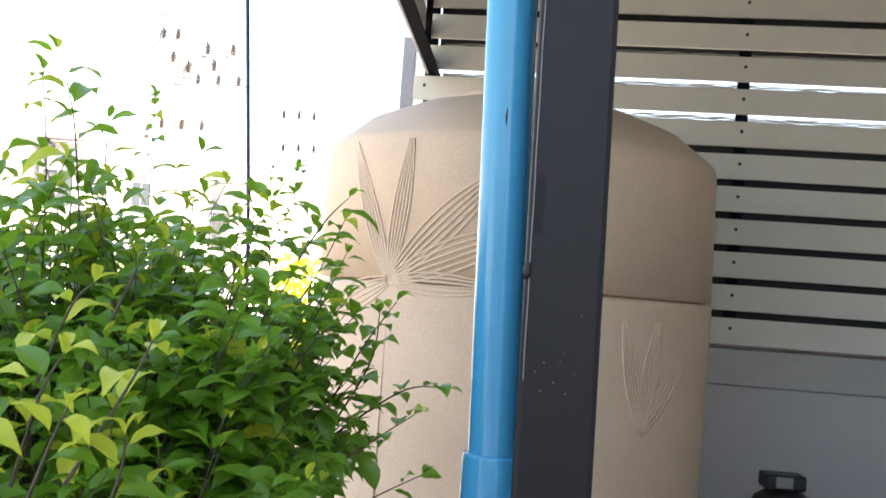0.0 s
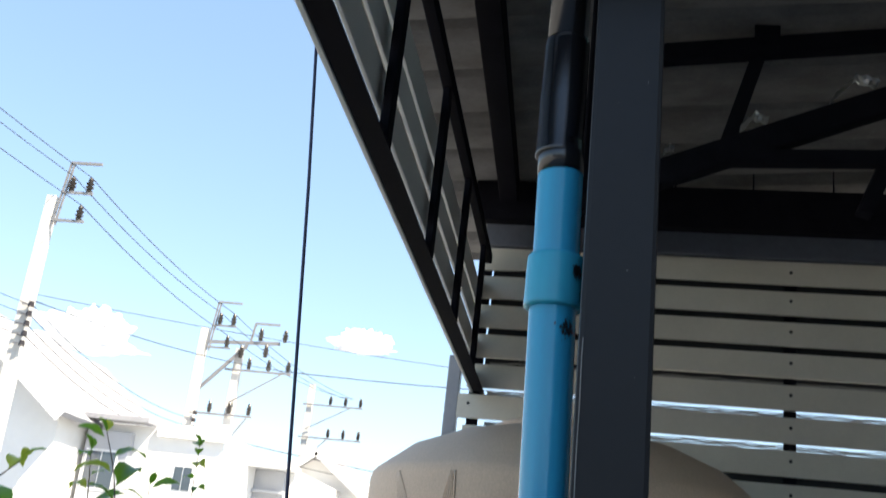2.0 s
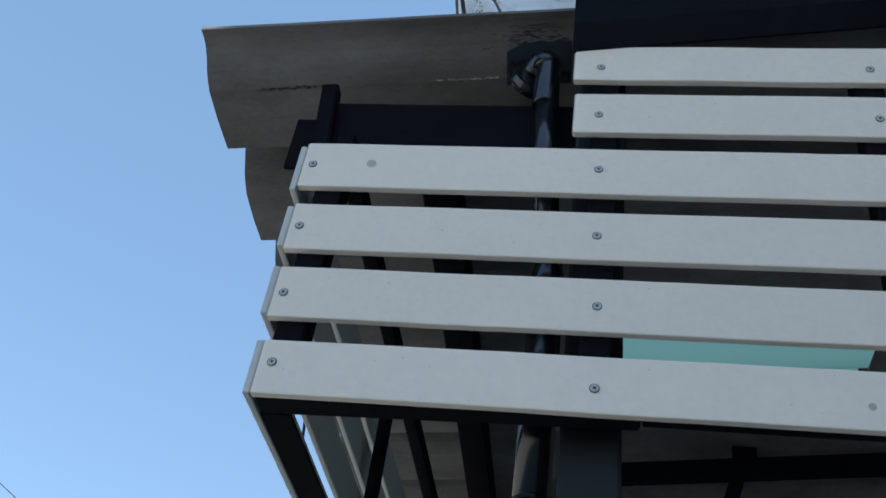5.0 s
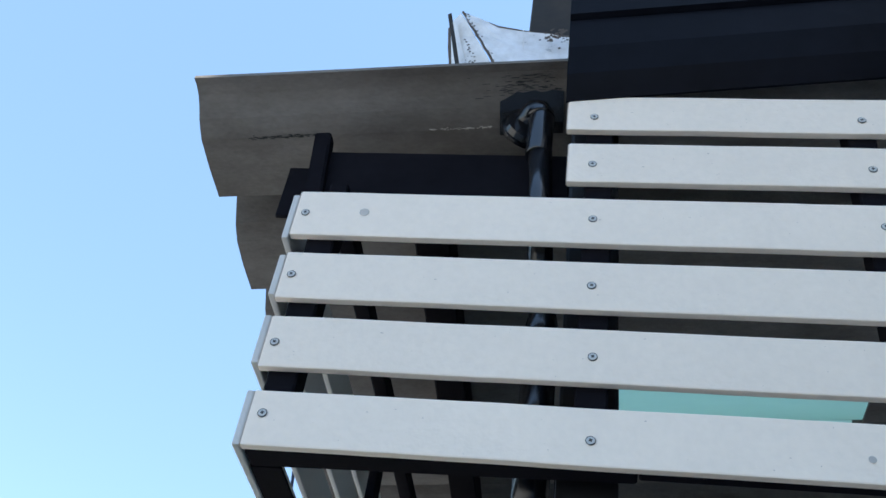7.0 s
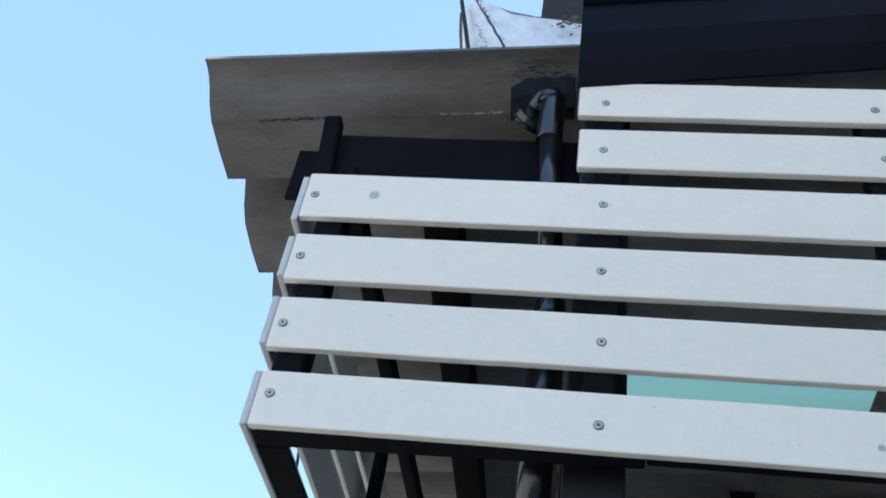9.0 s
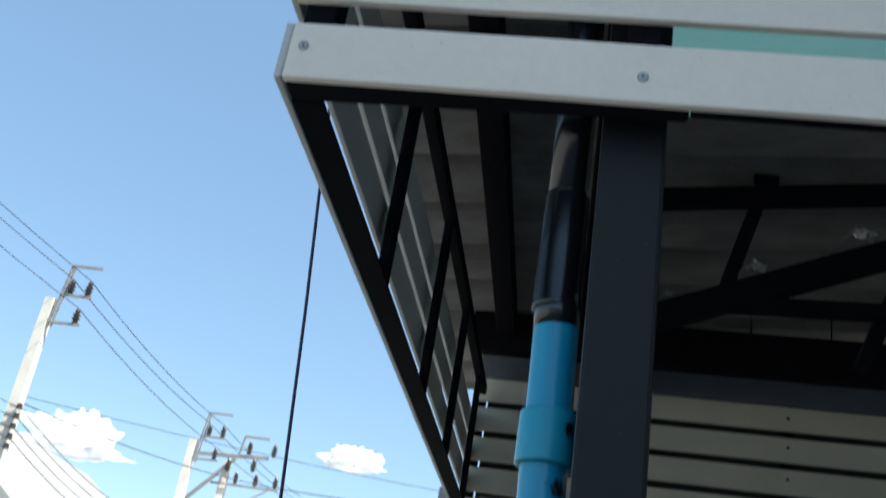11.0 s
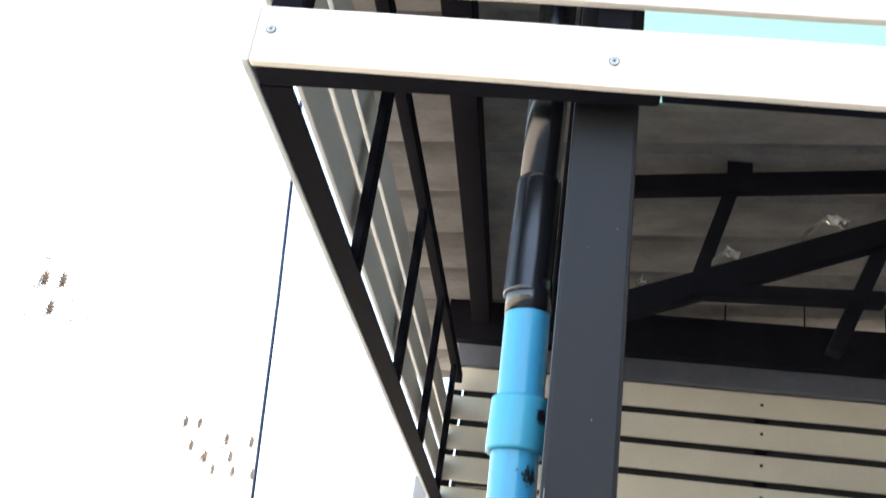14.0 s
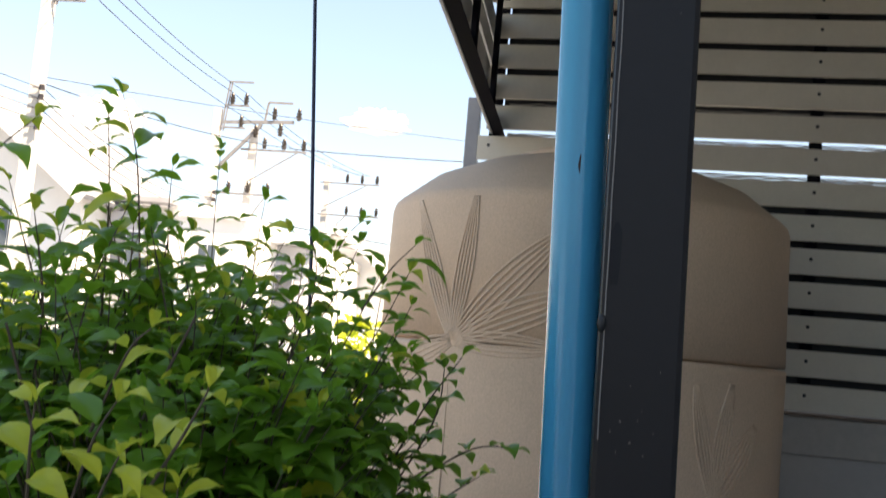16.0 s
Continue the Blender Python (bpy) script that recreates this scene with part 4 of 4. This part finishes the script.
GREEN = [leaf_mesh("leaf", *k, M_LEAF, r) for *k, r in ((0.092, 0.038, 0.34, 0.34, 0.44, 0.05), (0.080, 0.033, 0.28, 0.26, 0.38, -0.06), (0.102, 0.040, 0.38, 0.42, 0.56, 0.0), (0.070, 0.031, 0.32, 0.18, 0.28, 0.08), (0.090, 0.040, 0.22, 0.36, 0.60, -0.04))]
YOUNG = [leaf_mesh("leaf", *k, M_LEAF_NEW, r) for *k, r in ((0.094, 0.036, 0.42, 0.36, 0.60, 0.05), (0.080, 0.033, 0.45, 0.28, 0.45, -0.06), (0.102, 0.038, 0.34, 0.42, 0.76, 0.0))]

shrub = thing("shrub", "leafy green shrub with yellow-green young shoots", "shrub")
leaves = []      # pose, young


def shoot(points, r, spacing, size=1.0, young=0.0, start=0.15, pitch=0.0, aside=0.7):
    """A twig through points, with leaves on alternate sides, smaller towards the tip."""
    pts = [Vector(p) for p in points]
    path = []
    for k in range(17):
        u = k / 16 * (len(pts) - 1)
        i = min(int(u), len(pts) - 2)
        f = u - i
        p0, p1, p2, p3 = pts[max(i - 1, 0)], pts[i], pts[i + 1], pts[min(i + 2, len(pts) - 1)]
        path.append(0.5 * ((2 * p1) + (p2 - p0) * f + (2 * p0 - 5 * p1 + 4 * p2 - p3) * f * f + (3 * p1 - p0 - 3 * p2 + p3) * f ** 3))
    tube(twigs, path, r, 5, 0.35)
    length = sum((b - a).length for a, b in zip(path, path[1:]))
    d, turn = start * length, rnd.choice((0.0, math.pi)) + rnd.gauss(0.0, aside)
    walked = 0.0
    for a, b in zip(path, path[1:]):
        step = (b - a).length
        while walked + step > d:
            p = a.lerp(b, (d - walked) / step)
            way = (b - a).normalized()
            turn += math.pi + rnd.uniform(-0.35, 0.35)
            out = Vector((math.cos(turn), math.sin(turn), 0))
            out = (out - way * out.dot(way) * 0.7 + way * rnd.uniform(0.1, 0.5) + Vector((0, 0, pitch + rnd.uniform(-0.22, 0.18)))).normalized()
            u = d / length
            s = size * rnd.uniform(0.72, 1.12) * (1.0 if u < 0.75 else 1.0 - 1.5 * (u - 0.75))
            x = out.cross(Vector((rnd.uniform(-0.4, 0.4), rnd.uniform(-0.75, 0.15), 1.0))).normalized()
            m = Matrix((x, out, x.cross(out))).transposed().to_4x4() @ Matrix.Diagonal((s * rnd.uniform(0.85, 1.1), s, s, 1))
            m.translation = p + out * 0.004
            leaves.append((m, rnd.random() < young))
            d += spacing * rnd.uniform(0.75, 1.25)
        walked += step
    # a pair of small folded leaves closes the tip
    for side in (-1, 1):
        way = (path[-1] - path[-2]).normalized()
        x = Vector((rnd.uniform(-1, 1), side, 0)).normalized()
        out = (way * 0.8 + x * 0.55).normalized()
        x = out.cross(Vector((0.1, 0.2, 1.0))).normalized()
        m = Matrix((x, out, x.cross(out))).transposed().to_4x4() @ Matrix.Diagonal((0.42 * size, 0.48 * size, 0.48 * size, 1))
        m.translation = path[-1]
        leaves.append((m, rnd.random() < young + 0.2))


twigs = B()
BASE = Vector((-0.40, 1.50, 0.0))


def crown_top(x):
    """Height of the shrub's dense outline along x."""
    keys = ((-1.6, 1.40), (-1.0, 1.50), (-0.72, 1.52), (-0.5, 1.525), (-0.35, 1.515), (-0.2, 1.50), (-0.05, 1.49), (0.04, 1.47), (0.10, 1.36), (0.16, 1.22), (0.26, 1.0))
    for (a, p), (b, q) in zip(keys, keys[1:]):
        if a <= x <= b:
            return p + (q - p) * (x - a) / (b - a)
    return 0.9


# main stems and forking limbs
for k in range(16):
    a = rnd.uniform(0, 6.28)
    tip = BASE + Vector((0.42 * math.cos(a) - 0.1, 0.38 * math.sin(a), rnd.uniform(0.9, 1.25)))
    mid = BASE.lerp(tip, 0.5) + Vector((rnd.uniform(-0.05, 0.05), rnd.uniform(-0.05, 0.05), 0.05))
    tube(twigs, [BASE + Vector((0.06 * math.cos(a), 0.06 * math.sin(a), 0)), mid, tip], 0.010, 6, 0.4)
    for j in range(3):
        end = tip + Vector((rnd.uniform(-0.16, 0.16), rnd.uniform(-0.14, 0.14), rnd.uniform(0.10, 0.24)))
        fork = mid.lerp(tip, rnd.uniform(0.3, 0.95))
        tube(twigs, [fork, fork.lerp(end, 0.5) + Vector((rnd.uniform(-0.02, 0.02), 0, 0.02)), end], 0.0045, 5, 0.4)
# dense side shoots
made = 0
while made < 600:
    x, y = rnd.uniform(-1.45, 0.20), rnd.uniform(0.86, 2.25)
    inside = ((x + 0.62) / 0.84) ** 2 + ((y - 1.52) / 0.72) ** 2
    if inside > 1.0 or (x > 0.06 and rnd.random() < 0.5):
        continue
    made += 1
    depth = abs(rnd.gauss(0, 0.24))
    z = crown_top(x) - 0.04 - depth - 0.30 * max(0.0, inside - 0.35) - 0.42 * max(0.0, 1.25 - y)
    z = max(z, 0.35 + rnd.random() * 0.3)
    tip = Vector((x, y, z))
    root = tip.lerp(BASE + Vector((0.3 * x, 0, 0.55)), rnd.uniform(0.22, 0.42)) + Vector((rnd.uniform(-0.05, 0.05), rnd.uniform(-0.05, 0.05), -0.06))
    mid = root.lerp(tip, 0.5) + Vector((rnd.uniform(-0.03, 0.03), rnd.uniform(-0.03, 0.03), rnd.uniform(-0.01, 0.04)))
    shoot([root, mid, tip], 0.0020, 0.026, rnd.uniform(0.85, 1.18), 0.05 if z > 1.35 else 0.0)
# tall single shoots above the crown: base, mid, tip
for shape in (((-0.281, 1.300, 1.388), (-0.312, 1.300, 1.606), (-0.348, 1.300, 1.710)),
              ((-0.353, 1.330, 1.350), (-0.363, 1.330, 1.538), (-0.382, 1.330, 1.683)),
              ((-0.363, 1.600, 1.396), (-0.383, 1.600, 1.557), (-0.386, 1.600, 1.655)),
              ((-0.479, 2.100, 1.412), (-0.489, 2.100, 1.619), (-0.492, 2.100, 1.788)),
              ((0.042, 1.330, 1.416), (0.078, 1.330, 1.477), (0.112, 1.330, 1.516)),
              ((-0.114, 1.600, 1.387), (-0.103, 1.600, 1.477), (-0.114, 1.600, 1.536)),
              ((-0.126, 1.800, 1.525), (-0.108, 1.800, 1.570), (-0.078, 1.800, 1.606)),
              ((-0.472, 1.400, 1.341), (-0.536, 1.400, 1.491), (-0.573, 1.400, 1.581)),
              ((-0.680, 1.500, 1.327), (-0.758, 1.500, 1.567), (-0.802, 1.500, 1.716)),
              ((-0.252, 1.700, 1.410), (-0.249, 1.700, 1.527), (-0.242, 1.700, 1.618))):
    shoot(shape, 0.0018, 0.027, rnd.uniform(0.82, 0.95), 0.10, 0.05, 0.06, 0.3)
# looser upright shoots along the outline
for k in range(30):
    x = rnd.uniform(-1.1, 0.04)
    t = Vector((x, rnd.uniform(1.2, 1.8), crown_top(x) + rnd.uniform(-0.04, 0.05)))
    b = t + Vector((rnd.uniform(-0.07, 0.03), rnd.uniform(-0.05, 0.05), -0.26))
    shoot([b, b.lerp(t, 0.5) + Vector((rnd.uniform(-0.015, 0.015), 0, 0)), t], 0.0018, 0.026, rnd.uniform(0.8, 1.0), 0.12, 0.05)
# leafy shoots before the tank's shoulder
for x, z in ((0.055, 1.50), (-0.024, 1.54), (0.07, 1.44), (-0.11, 1.53), (0.02, 1.48), (-0.07, 1.53), (-0.16, 1.55)):
    t = Vector((x, 1.58 + rnd.uniform(-0.08, 0.08), z))
    b = t + Vector((-0.13, rnd.uniform(-0.05, 0.05), -0.24))
    shoot([b, b.lerp(t, 0.5) + Vector((0.015, 0, 0)), t], 0.0018, 0.024, rnd.uniform(0.75, 0.95), 0.08, 0.05)
# filling shoots low at the tank's side
for k in range(210):
    x = rnd.uniform(-0.34, 0.12)
    tip = Vector((x, rnd.uniform(1.12, 1.85), max(0.5, crown_top(x) - 0.10 - abs(rnd.gauss(0, 0.25)))))
    root = tip.lerp(BASE + Vector((0.15, 0, 0.6)), rnd.uniform(0.25, 0.4))
    shoot([root, root.lerp(tip, 0.5) + Vector((0, 0, 0.03)), tip], 0.0020, 0.026, rnd.uniform(0.78, 1.05), 0.02)
# low branches reaching towards the tank
for shape in (((-0.055, 1.5, 1.15), (0.013, 1.5, 1.28), (0.061, 1.5, 1.389)), ((0.0, 1.6, 1.05), (0.10, 1.6, 1.26), (0.163, 1.6, 1.362)), ((0.02, 1.6, 1.06), (0.12, 1.6, 1.24), (0.135, 1.6, 1.34)),
              ((0.02, 1.6, 1.08), (0.18, 1.6, 1.205), (0.262, 1.6, 1.218)), ((-0.02, 1.5, 1.0), (0.14, 1.55, 1.12), (0.21, 1.58, 1.17)), ((-0.05, 1.45, 0.9), (0.13, 1.5, 1.02), (0.235, 1.55, 1.075)), ((-0.06, 1.4, 0.8), (0.08, 1.45, 0.92), (0.20, 1.5, 1.0))):
    shoot(shape, 0.0024, 0.025, rnd.uniform(0.85, 0.98), 0.06, 0.12)
# shoots with bright young leaves at the front
for shape in (((-0.13, 0.97, 1.13), (-0.047, 0.92, 1.252), (-0.023, 0.92, 1.306)), ((-0.20, 0.98, 1.12), (-0.161, 0.95, 1.231), (-0.137, 0.95, 1.281)), ((-0.15, 0.92, 1.12), (-0.102, 0.87, 1.205), (-0.086, 0.86, 1.234)),
              ((-0.24, 1.10, 1.22), (-0.179, 1.05, 1.329), (-0.151, 1.05, 1.364)), ((-0.24, 0.98, 1.12), (-0.22, 0.93, 1.225), (-0.215, 0.92, 1.274)), ((-0.30, 0.98, 1.14), (-0.285, 0.94, 1.25), (-0.30, 0.93, 1.31)), ((-0.08, 0.95, 1.08), (-0.05, 0.93, 1.16), (-0.045, 0.92, 1.20))):
    shoot(shape, 0.0026, 0.031, rnd.uniform(0.90, 1.0), 0.75, 0.45, 0.12)
# larger green leaves low at the front
for k in range(46):
    tip = Vector((rnd.uniform(-0.55, -0.02), rnd.uniform(0.95, 1.20), rnd.uniform(1.05, 1.34)))
    tip.z = min(tip.z, 1.10 + 0.9 * (tip.y - 0.92))
    root = tip + Vector((-0.05, 0.12, -0.16))
    shoot([root, root.lerp(tip, 0.5) + Vector((0.01, 0, 0.02)), tip], 0.0022, 0.028, rnd.uniform(0.85, 1.05), 0.10, 0.1)
# broad-leaved shoots high at the far end of the front
for k in range(10):
    t = Vector((rnd.uniform(-0.62, -0.24), rnd.uniform(1.15, 1.40), rnd.uniform(1.40, 1.56)))
    b = t + Vector((rnd.uniform(-0.02, 0.06), 0.06, -0.26))
    shoot([b, b.lerp(t, 0.5) + Vector((rnd.uniform(-0.02, 0.02), 0, 0)), t], 0.0022, 0.032, rnd.uniform(1.0, 1.2), 0.10, 0.1, 0.05)
# one long shoot bending into view from the far end
shoot(((-0.60, 1.22, 1.36), (-0.50, 1.2, 1.56), (-0.424, 1.2, 1.644)), 0.0024, 0.034, 1.05, 0.45, 0.2, 0.1)
# the shrub stands close before the tank: drawn together about a point over the yard
GATHER = Matrix.Translation((0.365, -0.16, 1.39)) @ Matrix.Scale(0.74, 4) @ Matrix.Translation((-0.365, 0.16, -1.39))
twigs.transform(GATHER)
leaves = [(GATHER @ m, young) for m, young in leaves]
foot = GATHER @ BASE
for k in range(9):
    a = 0.7 * k
    tube(twigs, [(foot.x + 0.03 * math.cos(a), foot.y + 0.03 * math.sin(a), 0), (foot.x + 0.05 * math.cos(a + 0.4), foot.y + 0.05 * math.sin(a + 0.4), 0.22), (foot.x + 0.05 * math.cos(a + 0.8), foot.y + 0.05 * math.sin(a + 0.8), 0.50)], 0.010, 6, 0.75)
part("branchwork", twigs, M_BARK, shrub, "dark thin branching twigs")
near = sorted(range(len(leaves)), key=lambda i: (leaves[i][0].translation - Vector((0.0, 0.6, 1.5))).length)
single = set(near[:300])
verts, faces, mats = [], [], []
for i, (m, young) in enumerate(leaves):
    me = (YOUNG if young else GREEN)[i % (3 if young else 5)]
    if i in single:
        ob = new("leaf", me)
        ob.parent = shrub
        ob.matrix_local = m
    else:
        n = len(verts)
        verts += [m @ v.co for v in me.vertices]
        faces += [[n + k for k in p.vertices] for p in me.polygons]
        mats += [int(young)] * len(me.polygons)
me = bpy.data.meshes.new("foliage")
me.from_pydata(verts, [], faces)
me.materials.append(M_LEAF)
me.materials.append(M_LEAF_NEW)
me.polygons.foreach_set("material_index", mats)
me.polygons.foreach_set("use_smooth", [True] * len(faces))
foliage = new("foliage", me)
foliage.parent = shrub
foliage["kind"] = "stuff"

# ---- sunlit garden plants beyond the shelter ----
for px, py, pz, w in ((-6.8, 12.0, 1.45, 0.5), (-2.3, 12.0, 1.25, 0.36), (-1.5, 12.5, 1.35, 0.30), (-5.6, 14.0, 1.3, 0.6)):
    plant = thing("garden_plant", "yellow-green sunlit garden plant behind the shrub", "plant", "garden plants")
    verts, faces = [], []
    for i in range(300):
        u = Vector((rnd.gauss(0, 0.4), rnd.gauss(0, 0.4), rnd.uniform(-1, 0.35)))
        me = YOUNG[i % 3]
        m = pose(px + u.x * w, py + u.y * w, max(0.05, pz + u.z * pz), rnd.uniform(-60, 60), rnd.uniform(-60, 60), rnd.uniform(0, 360)) @ Matrix.Diagonal((2.2, 2.2, 2.2, 1))
        n = len(verts)
        verts += [m @ v.co for v in me.vertices]
        faces += [[n + k for k in p.vertices] for p in me.polygons]
    me = bpy.data.meshes.new("foliage")
    me.from_pydata(verts, [], faces)
    me.materials.append(M_LEAF_NEW)
    ob = new("foliage", me)
    ob.parent = plant
    ob["kind"] = "stuff"
    part("stem", tube(B(), [(px, py, 0), (px + 0.05, py, pz * 0.6), (px, py, pz)], 0.03, 6, 0.4), M_BARK, plant)
